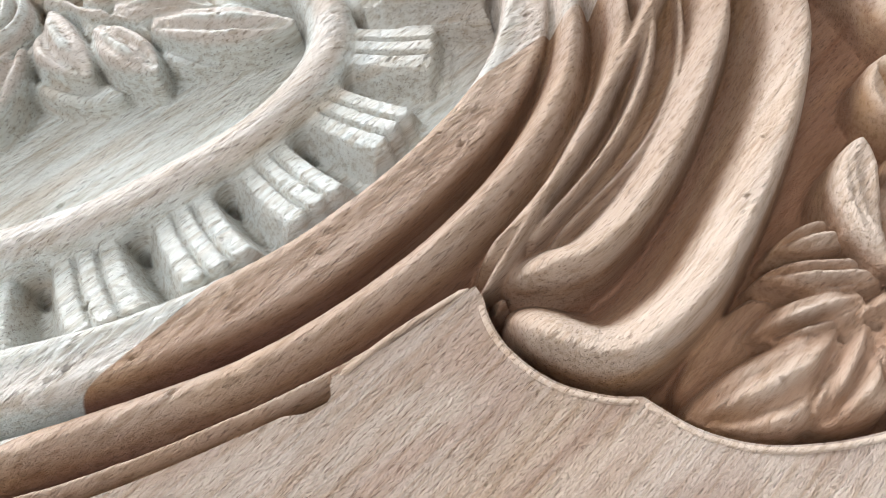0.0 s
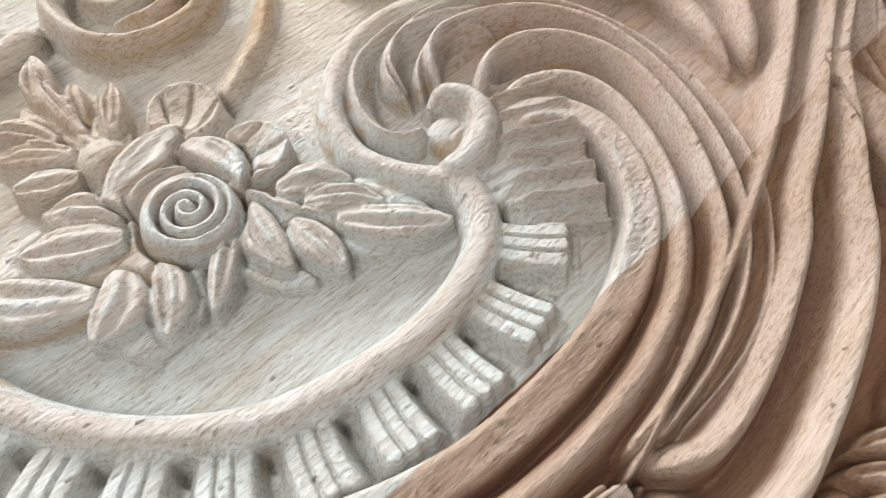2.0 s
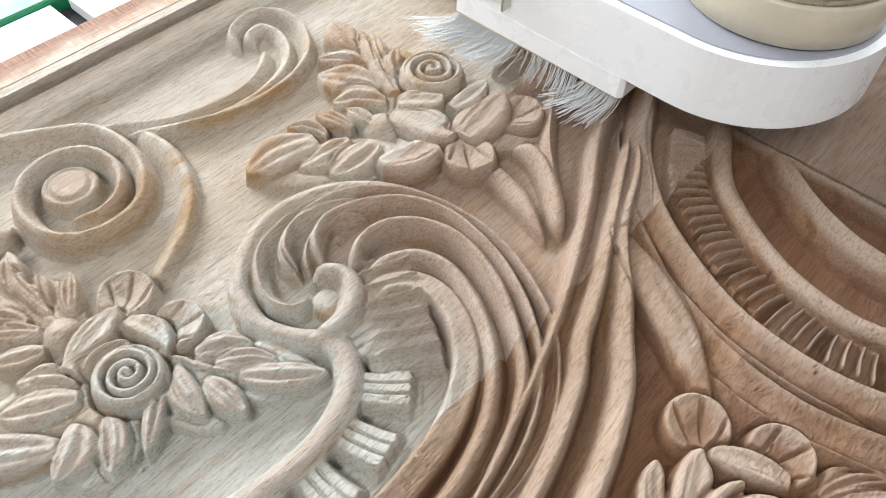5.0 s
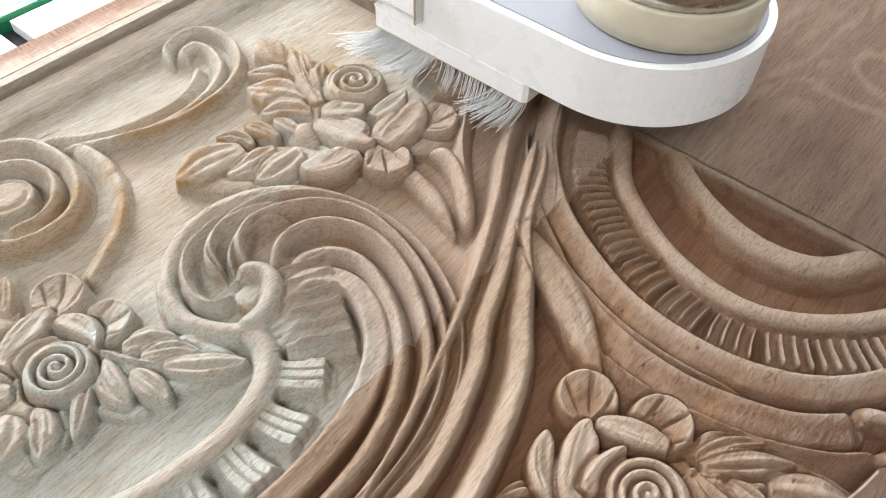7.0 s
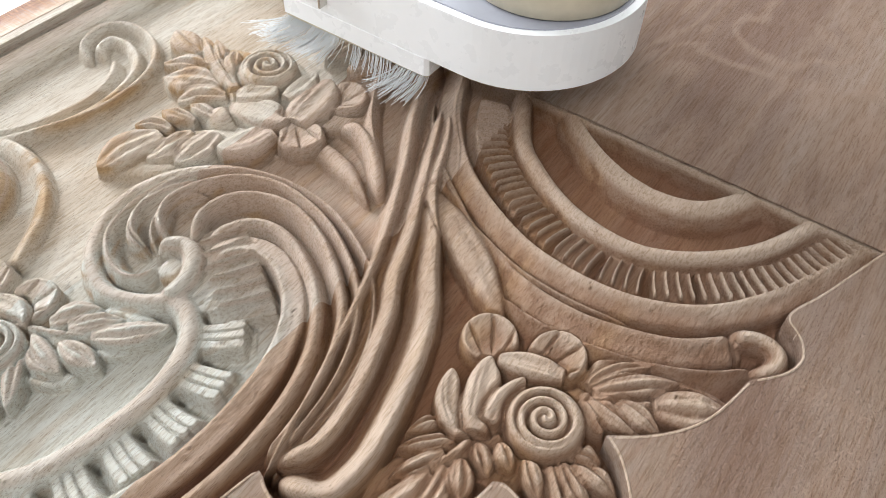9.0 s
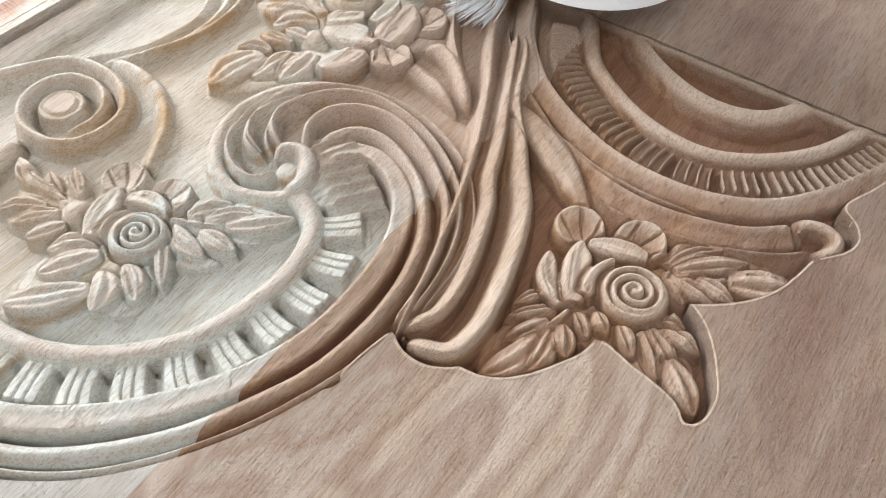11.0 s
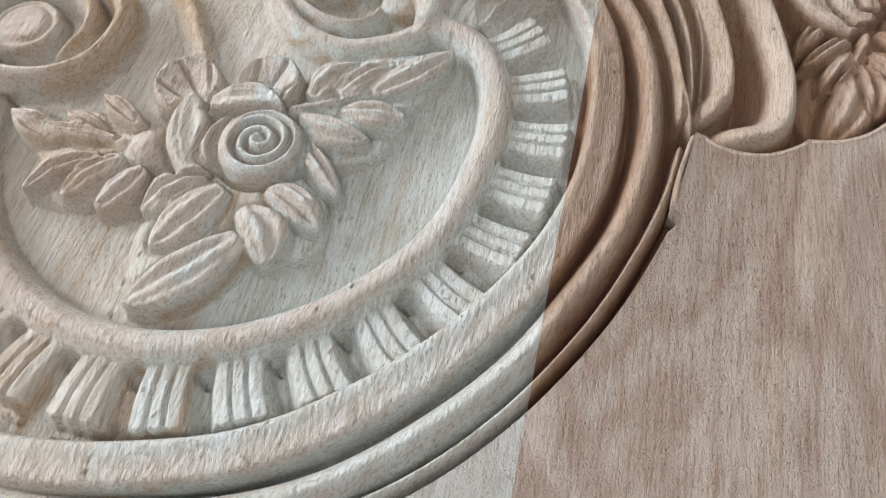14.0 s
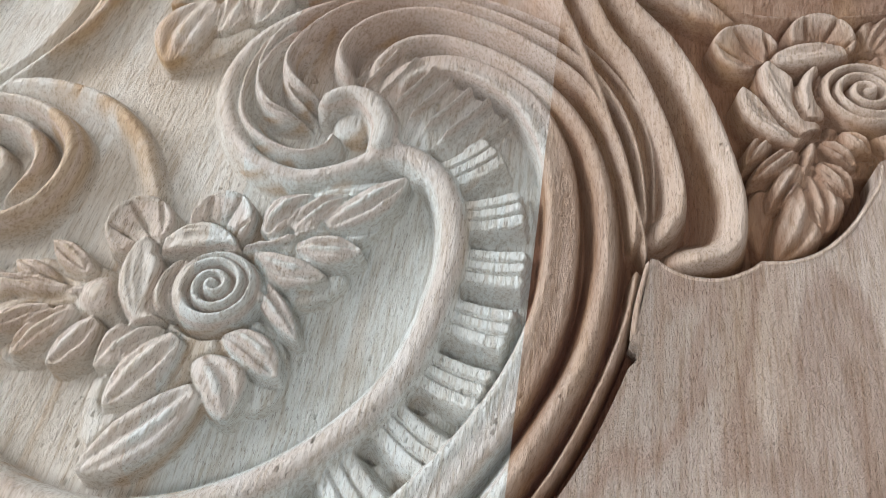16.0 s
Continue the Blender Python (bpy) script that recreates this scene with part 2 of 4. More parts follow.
def swell(c):
    """A broad round crest at c that eases into its valleys."""
    def shape(u):
        up, down = np.clip((u + 1) / (1 + c), 0, 1), np.clip((1 - u) / (1 - c), 0, 1)
        return np.where(u < c, 0.5 - 0.5 * np.cos(np.pi * up), 0.5 - 0.5 * np.cos(np.pi * down))
    return shape


def band_face(tilt=0.15):
    """A nearly flat band with rounded arrises, tilted across."""
    return lambda u: np.maximum(0, 1 - u ** 6) ** 0.5 * (1 - tilt + tilt * u - 0.12 * (1 - u * u))


def gouge(c, near=1.7, far=0.9):
    """A sharp crest at c between hollow flanks."""
    def shape(u):
        up, down = np.clip((u + 1) / (1 + c), 0, 1), np.clip((1 - u) / (1 - c), 0, 1)
        return np.where(u < c, 0.75 * up ** near + 0.25 * np.sin(up * np.pi / 2), 0.7 * down ** far + 0.3 * np.sin(down * np.pi / 2))
    return shape


GROUND = -21.0


def strip(name, points, wide, high, shape=bead, base=GROUND, ends=(0.1, 0.1), thin=(1.0, 1.0), tops=(1.0, 1.0), parent=None, label="", material=None, step=2.5, samples=15, torn=0.0):
    """A moulding along a plan line: half-width, height over base, cross-section; ends taper over those shares of the length."""
    line = spline(points, step)
    n = len(line)
    s = np.linspace(0, 1, n)
    cap = np.ones(n)
    if ends[0]:
        cap *= np.sqrt(np.clip(1 - (1 - np.clip(s / ends[0], 0, 1)) ** 2, 0, 1))
    if ends[1]:
        cap *= np.sqrt(np.clip(1 - (1 - np.clip((1 - s) / ends[1], 0, 1)) ** 2, 0, 1))
    w = wide * np.interp(s, [0, 0.5, 1], [thin[0], 1, thin[1]]) * (0.15 + 0.85 * cap)
    h = high * np.interp(s, [0, 0.5, 1], [tops[0], 1, tops[1]]) * cap
    u = np.linspace(-1, 1, samples)
    wobble = np.array([noise.noise(Vector((x * 0.02, y * 0.02, 3.0))) for x, y in line])
    ragged = torn * np.array([abs(noise.noise(Vector((x * 0.17, y * 0.17, 9.0)))) + 0.6 * abs(noise.noise(Vector((x * 0.5, y * 0.5, 2.0)))) for x, y in line])
    nor = normals_of(line)
    grid = np.zeros((n, samples + 2, 3))
    for k in range(samples + 2):
        uu = u[min(max(k - 1, 0), samples - 1)]
        xy = line + nor * (w * uu)[:, None]
        grid[:, k, :2] = xy
        grid[:, k, 2] = base + h * shape(np.array(uu)) + 0.5 * wobble - ragged if 0 < k < samples + 1 else base - 8
    return sheet(name, grid / 1000, material or CARVED, parent, label)


# The relief is pressed stroke by stroke into one height field; each stroke's area then becomes a part.
STEP = 0.8
FX, FY = np.arange(-641, 216, STEP), np.arange(-182, 563.5, STEP)
HEIGHT = np.full((len(FY), len(FX)), GROUND)
OWNER = np.zeros(HEIGHT.shape, int)
STROKES = [("ground", None, "")]


def halo(mask, reach=4):
    """How near each cell lies to a mask, from 1 beside it to 0 beyond the reach."""
    near = mask.astype(float)
    for axis in (0, 1):
        total = near.copy()
        for k in range(1, reach + 1):
            total += np.roll(near, k, axis) + np.roll(near, -k, axis)
        near = total / (2 * reach + 1)
    return np.clip(near * 2.2, 0, 1)


def press(name, parent, bounds, shape_of, soft=1.2, label="", moat=0.0, edge=-18.0):
    """Raise the field to shape_of(x, y) within bounds, with a soft fillet in the valleys. Returns the stroke's number.
    moat: the depth of the gouge cut that sets the stroke off from what lies round it."""
    x0, y0, x1, y1 = bounds
    ix = slice(max(0, int((x0 - FX[0]) / STEP)), max(0, int((x1 - FX[0]) / STEP) + 2))
    iy = slice(max(0, int((y0 - FY[0]) / STEP)), max(0, int((y1 - FY[0]) / STEP) + 2))
    xx, yy = np.meshgrid(FX[ix], FY[iy])
    STROKES.append((name, parent, label))
    if not xx.size:
        return len(STROKES) - 1
    z, old = shape_of(xx, yy), HEIGHT[iy, ix].copy()
    if moat:
        inner_part = z > edge
        cut_to = np.maximum(old - moat * halo(inner_part), np.minimum(old, GROUND))
        old = np.where(inner_part & (z > old - moat), np.minimum(old, z), np.where(inner_part, old, cut_to))
    h = np.clip(0.5 + 0.5 * (z - old) / soft, 0, 1)
    HEIGHT[iy, ix] = old * (1 - h) + z * h + soft * h * (1 - h)
    OWNER[iy, ix] = np.where(z > old, len(STROKES) - 1, OWNER[iy, ix])
    return len(STROKES) - 1


def sink(bounds, depth_of):
    """Lower the field by depth_of(x, y)."""
    x0, y0, x1, y1 = bounds
    ix = slice(max(0, int((x0 - FX[0]) / STEP)), int((x1 - FX[0]) / STEP) + 2)
    iy = slice(max(0, int((y0 - FY[0]) / STEP)), int((y1 - FY[0]) / STEP) + 2)
    xx, yy = np.meshgrid(FX[ix], FY[iy])
    HEIGHT[iy, ix] = np.maximum(HEIGHT[iy, ix] - depth_of(xx, yy), GROUND - 3)


FAR = -60.0


def sweep(name, points, wide, high, shape=bead, base=GROUND, ends=(0.1, 0.1), thin=(1.0, 1.0), tops=(1.0, 1.0), parent=0, label="", soft=0.9):
    """A moulding along a plan line: half-width, height over base, cross-section; ends taper over those shares of the length."""
    line = spline(points, 4.0)
    n = len(line) - 1
    reach_w = wide * max(1.0, *thin)
    lo, hi = line.min(0) - reach_w - 3, line.max(0) + reach_w + 3

    def shape_of(xx, yy):
        best = np.full(xx.shape, 1e9)
        side, share = np.zeros(xx.shape), np.zeros(xx.shape)
        gx, gy = xx[0, 0], yy[0, 0]
        for i in range(n):
            a, d = line[i], line[i + 1] - line[i]
            length = np.hypot(*d) + 1e-9
            c0, c1 = (max(0, int((min(a[0], a[0] + d[0]) - reach_w - 2 - gx) / STEP)), int((max(a[0], a[0] + d[0]) + reach_w + 2 - gx) / STEP) + 1)
            r0, r1 = (max(0, int((min(a[1], a[1] + d[1]) - reach_w - 2 - gy) / STEP)), int((max(a[1], a[1] + d[1]) + reach_w + 2 - gy) / STEP) + 1)
            if c1 <= c0 or r1 <= r0:
                continue
            w = (slice(r0, r1), slice(c0, c1))
            px, py = xx[w] - a[0], yy[w] - a[1]
            if not px.size:
                continue
            t = (px * d[0] + py * d[1]) / length ** 2
            keep = np.clip(t, 0, 1)
            dist = np.hypot(px - keep * d[0], py - keep * d[1])
            if i == 0:
                dist = np.where(t < 0, 1e9, dist)
            if i == n - 1:
                dist = np.where(t > 1, 1e9, dist)
            nearer = dist < best[w]
            best[w] = np.where(nearer, dist, best[w])
            side[w] = np.where(nearer, np.sign(d[0] * py - d[1] * px) * dist, side[w])
            share[w] = np.where(nearer, (i + keep) / n, share[w])
        s = share
        cap = np.ones(s.shape)
        if ends[0]:
            cap = cap * np.sqrt(np.clip(1 - (1 - np.clip(s / ends[0], 0, 1)) ** 2, 0, 1))
        if ends[1]:
            cap = cap * np.sqrt(np.clip(1 - (1 - np.clip((1 - s) / ends[1], 0, 1)) ** 2, 0, 1))
        w = wide * np.interp(s, [0, 0.5, 1], [thin[0], 1, thin[1]]) * (0.15 + 0.85 * cap)
        h = high * np.interp(s, [0, 0.5, 1], [tops[0], 1, tops[1]]) * cap
        u = side / w
        z = base + h * shape(np.clip(u, -1, 1)) - 4 * w * np.maximum(0, abs(u) - 1)
        return np.where(best > 1e8, FAR, z)

    return press(name, parent, (lo[0], lo[1], hi[0], hi[1]), shape_of, soft, label)


def leaf(parent, foot, tip, wide, bend=0.0, high=13.0, hand=1, base=-19.0, name="leaf", blunt=0.62, scoop=3.6, moat=2.6, fall=0.35, cupped=False):
    """A carved leaf: domed, pointed at the tip, with a deep scoop on one side of the rib and a shallow one on the other."""
    a, b = np.array(foot, float), np.array(tip, float)
    d = b - a
    length = np.hypot(*d)
    d /= length
    nor = np.array([-d[1], d[0]])
    grow = wide + abs(bend) * length + 8
    lo, hi = np.minimum(a, b) - grow, np.maximum(a, b) + grow

    def shape_of(xx, yy):
        px, py = xx - a[0], yy - a[1]
        s = (px * d[0] + py * d[1]) / length
        side = px * nor[0] + py * nor[1] - bend * length * np.sin(np.pi * np.clip(s, 0, 1))
        f = np.clip(np.sin(np.pi * np.clip(0.14 + 0.86 * s, 0, 1) ** 1.15), 0.001, 1) ** blunt
        u = side / (wide * f)
        dome = np.maximum(0, 1 - abs(u) ** 3) ** 0.5
        top = np.interp(s, [0, 0.25, 0.6, 1], [0.72, 0.95, 1.0, 1 - fall])
        run = np.clip(np.sin(np.pi * np.clip(s * 1.12 - 0.05, 0, 1)), 0, 1) ** 0.6
        cuts = scoop * (np.exp(-((u * hand - 0.24) / 0.23) ** 2) + 0.4 * np.exp(-((u * hand + 0.45) / 0.15) ** 2))
        if cupped:
            cuts = scoop * (np.exp(-((u * hand + 0.15) / 0.42) ** 2) + 0.35 * np.exp(-((u * hand - 0.35) / 0.08) ** 2))
        z = base + high * (0.35 + 0.65 * dome) * top - cuts * run - 5 * wide * f * np.maximum(0, abs(u) - 0.97)
        return np.where((s < 0) | (s > 1) | (abs(u) > 1.6), FAR, z)

    return press(name, parent, (lo[0], lo[1], hi[0], hi[1]), shape_of, 0.5, "", moat, base + 1)


def petal(parent, foot, tip, wide, bend=0.0, high=14.5, hand=1):
    """A smooth curled petal with one long hollow."""
    return leaf(parent, foot, tip, wide, bend, high, hand, -18.0, "petal", 0.42, 3.0, 4.5, 0.1, True)


def disc(name, parent, centre, radius, height_of, base=-19.0, squash=1.0, soft=0.6, moat=0.0):
    """A round boss; height_of(r, angle) with r from 0 to 1, in millimetres over base."""
    def shape_of(xx, yy):
        px, py = xx - centre[0], (yy - centre[1]) / squash
        r, t = np.hypot(px, py) / radius, np.arctan2(py, px)
        return np.where(r > 1.3, FAR, base + height_of(np.minimum(r, 1), t) - 4 * radius * np.maximum(0, r - 1))
    g = radius * max(1, squash) + 7
    return press(name, parent, (centre[0] - g, centre[1] - g, centre[0] + g, centre[1] + g), shape_of, soft, "", moat, base + 1)


def fan(parent, centre, radius, aim=1.6, high=13.0):
    """A round petal with raised rim and grooves that spread from its foot."""
    def lift(r, t):
        x, y = r * np.cos(t - aim), r * np.sin(t - aim)
        way = np.arctan2(y, x + 1.25)
        rim = 2.2 * np.exp(-((r - 0.86) / 0.12) ** 2)
        notch = np.maximum(0, np.cos(way * 15.0 + 1.2)) ** 8 * np.clip((0.9 - r) * 6, 0, 1) * np.clip((x + 0.7) * 2, 0, 1)
        return high * np.maximum(0, 1 - r ** 8) ** 0.5 - 4.0 * (1 - r) ** 1.5 + rim - 3.0 * notch - 2.5 * (1 - x) * 0.5
    return disc("fan_petal", parent, centre, radius, lift, moat=5.0)


def boss(parent, centre, radius, high=8.0, squash=1.0, name="boss"):
    return disc(name, parent, centre, radius, lambda r, t: high * np.maximum(0, 1 - r * r) ** 0.6, squash=squash)


def rose(parent, centre, radius, hand=1, high=15.2, phase=0.0, coils=2.6):
    """A rose: a broad smooth lip round a coiled wall that stands in a shallow bowl."""
    def lift(r, t):
        dome = high * np.maximum(0, 1 - r ** 6) ** 0.5
        turn = (coils * r / 0.74 - hand * t / (2 * np.pi) + phase) % 1.0
        groove = np.exp(-((turn - 0.5) / 0.21) ** 2) * np.clip((0.80 - r) * 9, 0, 1)
        bowl = 3.0 * np.exp(-((r - 0.42) / 0.25) ** 2)
        return dome - 6.5 * groove * np.clip(0.35 + r * 3, 0, 1) - bowl * 0.6
    return disc("rose_coil", parent, centre, radius, lift, -18.0, soft=0.5, moat=6.0)


# ---- the carved panel ----
panel = tagged(new("carved_panel"), "large glued wooden panel with half-finished rococo relief carving", "carved panel")


def clip(poly, axis, limit, keep):
    """Cut a plan polygon at x or y = limit; keep is +1 for the upper side, -1 for the lower."""
    out = []
    for p, q in zip(poly, poly[1:] + poly[:1]):
        dp, dq = keep * (p[axis] - limit), keep * (q[axis] - limit)
        if dp >= 0:
            out.append(p)
        if dp * dq < 0:
            t = dp / (dp - dq)
            out.append((p[0] + t * (q[0] - p[0]), p[1] + t * (q[1] - p[1])))
    return out


def slab(name, poly, z0, z1, material, parent, label="", seams=()):
    flat = [Vector((x / 1000, y / 1000, 0)) for x, y in poly]
    n = len(flat)
    from_top = [(v.x, v.y, z1 / 1000) for v in flat] + [(v.x, v.y, z0 / 1000) for v in flat]
    area = sum(a.x * b.y - b.x * a.y for a, b in zip(flat, flat[1:] + flat[:1]))
    tris = mathutils.geometry.tessellate_polygon([flat])
    faces = []
    for tri in tris:
        a, b, c = (flat[i] for i in tri)
        up = (b - a).cross(c - a).z > 0
        faces.append(tri if up else tri[::-1])
    for i in range(n):
        j = (i + 1) % n
        if any(abs(poly[i][0] - s) < 0.01 and abs(poly[j][0] - s) < 0.01 for s in seams):
            continue
        faces.append((i, n + i, n + j, j) if area > 0 else (j, n + j, n + i, i))
    return link_mesh(name, from_top, faces, material, parent, label, smooth=False)


# outline of the carved ground against the uncarved face
CORNER = [(213, 562), (186, 488), (169, 446), (183, 429), (191, 412), (186, 392), (166, 368)]
LEAF_EDGE = [(166, 368), (160, 342), (152, 318), (138, 296), (121, 279), (100, 263)]
TAIL_EDGE = [(100, 263), (115, 253), (130, 236), (142, 216), (150, 198), (151, 178), (146, 166), (139, 164), (133, 171), (122, 177), (105, 181), (86, 184), (72, 188), (60, 190), (53, 186)]
SPRAY_EDGE = [(53, 186), (50, 170), (42, 155), (33, 140), (24, 128), (12, 116), (-3, 108), (-20, 105)]
LOBE_EDGE = [(-20, 105), (-28, 98), (-42, 91), (-58, 90), (-70, 94), (-78, 100)]
OVAL_EDGE = [(-80, 99), (-86, 60), (-98, 20), (-116, -24), (-143, -70), (-170, -104), (-197, -129), (-227, -149), (-261, -164), (-298, -174), (-333, -178), (-381, -178), (-432, -172), (-490, -150), (-545, -110), (-590, -50), (-615, 20)]
outline = [spline(c, 4.0) for c in (CORNER, LEAF_EDGE, TAIL_EDGE, SPRAY_EDGE, LOBE_EDGE)] + [spline(OVAL_EDGE, 1.5)]
oval = outline[-1]
reach = np.concatenate([[0], np.cumsum(np.hypot(*np.diff(oval, axis=0).T))])
SLOT_FROM = 54.0
slot_in = reach - SLOT_FROM
wide_slot = np.interp(reach, [0, 64, 70, 300, 340, 425, 450, 2000], [6.5, 6.5, 4.2, 4.2, 3.2, 3.2, 4.5, 4.5]) * np.sqrt(np.clip(1 - (1 - np.clip(slot_in / 4.0, 0, 1)) ** 2, 0, 1))
oval_out = oval + normals_of(oval) * wide_slot[:, None]
outline[-1] = oval_out
inner = [tuple(p) for c in outline for p in c[:-1]] + [tuple(oval_out[-1])]
run = oval[reach > SLOT_FROM - 3]
strip("slot_floor", [tuple(p) for p in offset(run, 3.0)[::6]], 2.6, 1, bead, -21, (0, 0), parent=panel, samples=7)
FRONT = 562.0
uncut = [(-640, 20), (-640, -420), (900, -420), (900, 1000), (-640, 1000), (-640, FRONT)] + inner
BOARDS = [(-640, -337, -420), (-337, -145, -187), (-145, 900, -138)]
for x0, x1, foot in BOARDS:
    lo, hi = max(x0, -687), x1 - 0.05
    if x0 == -640:
        lo = -687
    board = slab("board", [(lo, foot), (hi, foot), (hi, 1000), (lo, 1000)], -45, -33, SAWN, panel)
    face = clip(clip(clip(uncut, 0, max(x0, -640), 1), 0, hi, -1), 1, foot, 1)
    slab("uncarved_face", face, -33.5, 0, SAWN, board, "rough sawn uncarved face of the board", (max(x0, -640), hi))
slab("joint_side", [(-145.15, -187), (-145.05, -187), (-145.05, -137.9), (-145.15, -137.9)], -33.5, -0.05, SAWN, panel)
slab("joint_side", [(-337.2, -420), (-337.1, -420), (-337.1, -186.9), (-337.2, -186.9)], -33.5, -0.05, SAWN, panel)
left_board = slab("edge_strip", [(-687, -420), (-652, -420), (-652, 1000), (-687, 1000)], -33.5, -1.0, EDGE, panel, "dark oiled saw-marked edge strip")
slab("border", [(-651.9, -420), (-640.2, -420), (-640.2, 1000), (-651.9, 1000)], -33.5, -1.5, CARVED, panel)

# thin lip left by the cutter along the outline
for c in outline[:5]:
    strip("cut_lip", [tuple(p) for p in offset(c, 1.6)[::2]], 1.3, 1.1, bead, -0.6, (0.01, 0.01), parent=panel, samples=7)
strip("cut_lip", [(-81, 97), (-86, 70), (-88, 48)], 1.3, 1.1, bead, -0.6, (0.01, 0.01), parent=panel, samples=7)

# rim of the border, beside the straight quirk
sweep("border_moulding", [(-622, -300), (-622, 100), (-622, 560)], 19, 13, crested(0.5, 1.0, 0.35), ends=(0, 0), parent=0)

# oval: inner ring that runs on into the volute
RING = [(-508, 66), (-496, 18), (-470, -24), (-435, -55), (-393, -75), (-348, -80), (-304, -71), (-264, -50), (-231, -20), (-208, 15), (-196, 59), (-193, 103), (-204, 143), (-227, 166), (-252, 170)]
sweep("oval_ring", RING, 12, 11, bead, -19, (0.02, 0.0), parent=0)

# outer mouldings of the oval
MOULD_IN = [(-252, 206), (-252, 228), (-238, 246), (-213, 251), (-184, 240), (-160, 219), (-143, 190), (-133, 155), (-129, 108), (-133, 58), (-150, 7), (-180, -42), (-218, -84), (-268, -120), (-324, -139), (-372, -147), (-424, -146), (-478, -128), (-530, -92), (-570, -40), (-590, 20)]
MOULD_OUT = [(-266, 218), (-268, 243), (-254, 267), (-228, 275), (-194, 266), (-160, 246), (-134, 219), (-116, 186), (-105, 145), (-102, 95), (-110, 40), (-128, -5), (-154, -54), (-190, -97), (-232, -132), (-283, -155), (-340, -167), (-392, -167), (-450, -154), (-505, -125), (-560, -75), (-600, -15)]
sweep("oval_moulding", MOULD_IN, 12.5, 12, band_face(-0.12), -19.5, (0.03, 0.0), (0.9, 1.0), parent=0)
sweep("oval_lip", [tuple(p) for p in offset(oval, -4.0)[::10]], 4.6, 14, crested(-0.5, 0.5, 1.0), -21, (0.01, 0), parent=0, soft=0.6)
sweep("oval_moulding", MOULD_OUT, 12.5, 15, crested(-0.1, 1.3, 0.7), -20.5, (0.03, 0.0), (0.9, 1.0), parent=0)


def along(line, k):
    s = np.concatenate([[0], np.cumsum(np.hypot(*np.diff(line, axis=0).T))])
    return np.array([np.interp(k, s, line[:, 0]), np.interp(k, s, line[:, 1])]), s[-1]


def fluted_block(place, out, long, wide, flutes, high, base, hole, hollow=False):
    """A block of the band: flat lands between narrow grooves, a blunt outer end, a drilled hollow beside its foot."""
    across = np.array([-out[1], out[0]])
    slant = random.uniform(-0.03, 0.03)

    def local(xx, yy):
        px, py = xx - place[0], yy - place[1]
        v = (px * out[0] + py * out[1]) / long
        return v, (px * across[0] + py * across[1] + slant * long * v + 1.5 * np.sin(np.pi * np.clip(v, 0, 1))) / (0.5 * wide * (0.9 + 0.14 * np.clip(v, 0, 1)))

    def shape_of(xx, yy):
        v, u = local(xx, yy)
        comb = np.exp(-((np.abs(np.sin(np.pi * flutes * (u + 1) / 2))) / 0.36) ** 2)
        groove = np.exp(-((np.abs(np.sin(np.pi * flutes * (u + 1) / 2))) / 0.17) ** 2) * (abs(u) < 0.8)
        end = np.clip((1.0 + 0.02 * np.cos(np.pi * flutes * u) - v) * 9, 0, 1)
        z = base + high * (0.75 + 0.25 * v) * (1 - 0.10 * u * u) - 3.6 * groove * np.clip((0.93 - v) * 12, 0, 1)
        if hollow:
            z = base + high * (0.62 + 0.12 * v) + 8.0 * comb * np.clip((1.02 - v) * 8, 0, 1) * np.clip(v * 6, 0, 1)
        z = z - high * (1 - end) - 16 * np.maximum(0, abs(u) - 0.97)
        return np.where((v < -0.1) | (v > 1.12) | (abs(u) > 1.5), FAR, z)

    g = long + wide
    press("fluted_block", 0, (place[0] - g, place[1] - g, place[0] + g, place[1] + g), shape_of, 0.8)
    if hole > 2:
        return
    hx, hy = place + across * wide * hole + out * 3.5
    sink((hx - 14, hy - 14, hx + 14, hy + 14), lambda xx, yy: 9 * np.exp(-(np.hypot(xx - hx, yy - hy) / 4.2) ** 4))


def fluted_band(line, long, wide, pitch, start, count, side, base=-19.5, high=9.0, flutes=3, hole=0.71, hollow=False):
    for i in range(count):
        p, total = along(line, start + pitch * i)
        q, _ = along(line, start + pitch * i + 1.0)
        if start + pitch * i + 2.0 > total:
            break
        d = (q - p) / np.hypot(*(q - p))
        fluted_block(p, np.array([-d[1], d[0]]) * side, long, wide, flutes, high, base, hole, hollow)


ring_line = spline(RING, 1.0)
fluted_band(offset(ring_line, -10), 37, 25.5, 35.4, 28.4, 19, -1)
# the last, fan-shaped block beside the volute
fluted_block(np.array((-245.0, 199.0)), np.array((0.506, 0.862)), 53, 78, 5, 10.0, -19.5, 5.0, True)

# shell: strands that sweep out of the volute over to the plume
STRANDS = [
    ([(-280, 222), (-293, 246), (-290, 271), (-270, 291), (-236, 299), (-195, 288), (-158, 266), (-126, 238), (-104, 196), (-92, 150), (-88, 110)], 10.5, 17.5),
    ([(-301, 211), (-321, 222), (-331, 244), (-321, 275), (-298, 301), (-262, 314), (-215, 309), (-172, 292), (-132, 264), (-104, 226), (-88, 180), (-82, 125)], 8.5, 16.5),
    ([(-312, 196), (-332, 200), (-346, 218), (-350, 248), (-340, 279), (-312, 306), (-267, 322), (-213, 321), (-165, 304), (-128, 280), (-96, 238), (-80, 190), (-77, 130)], 6, 14.5),
]
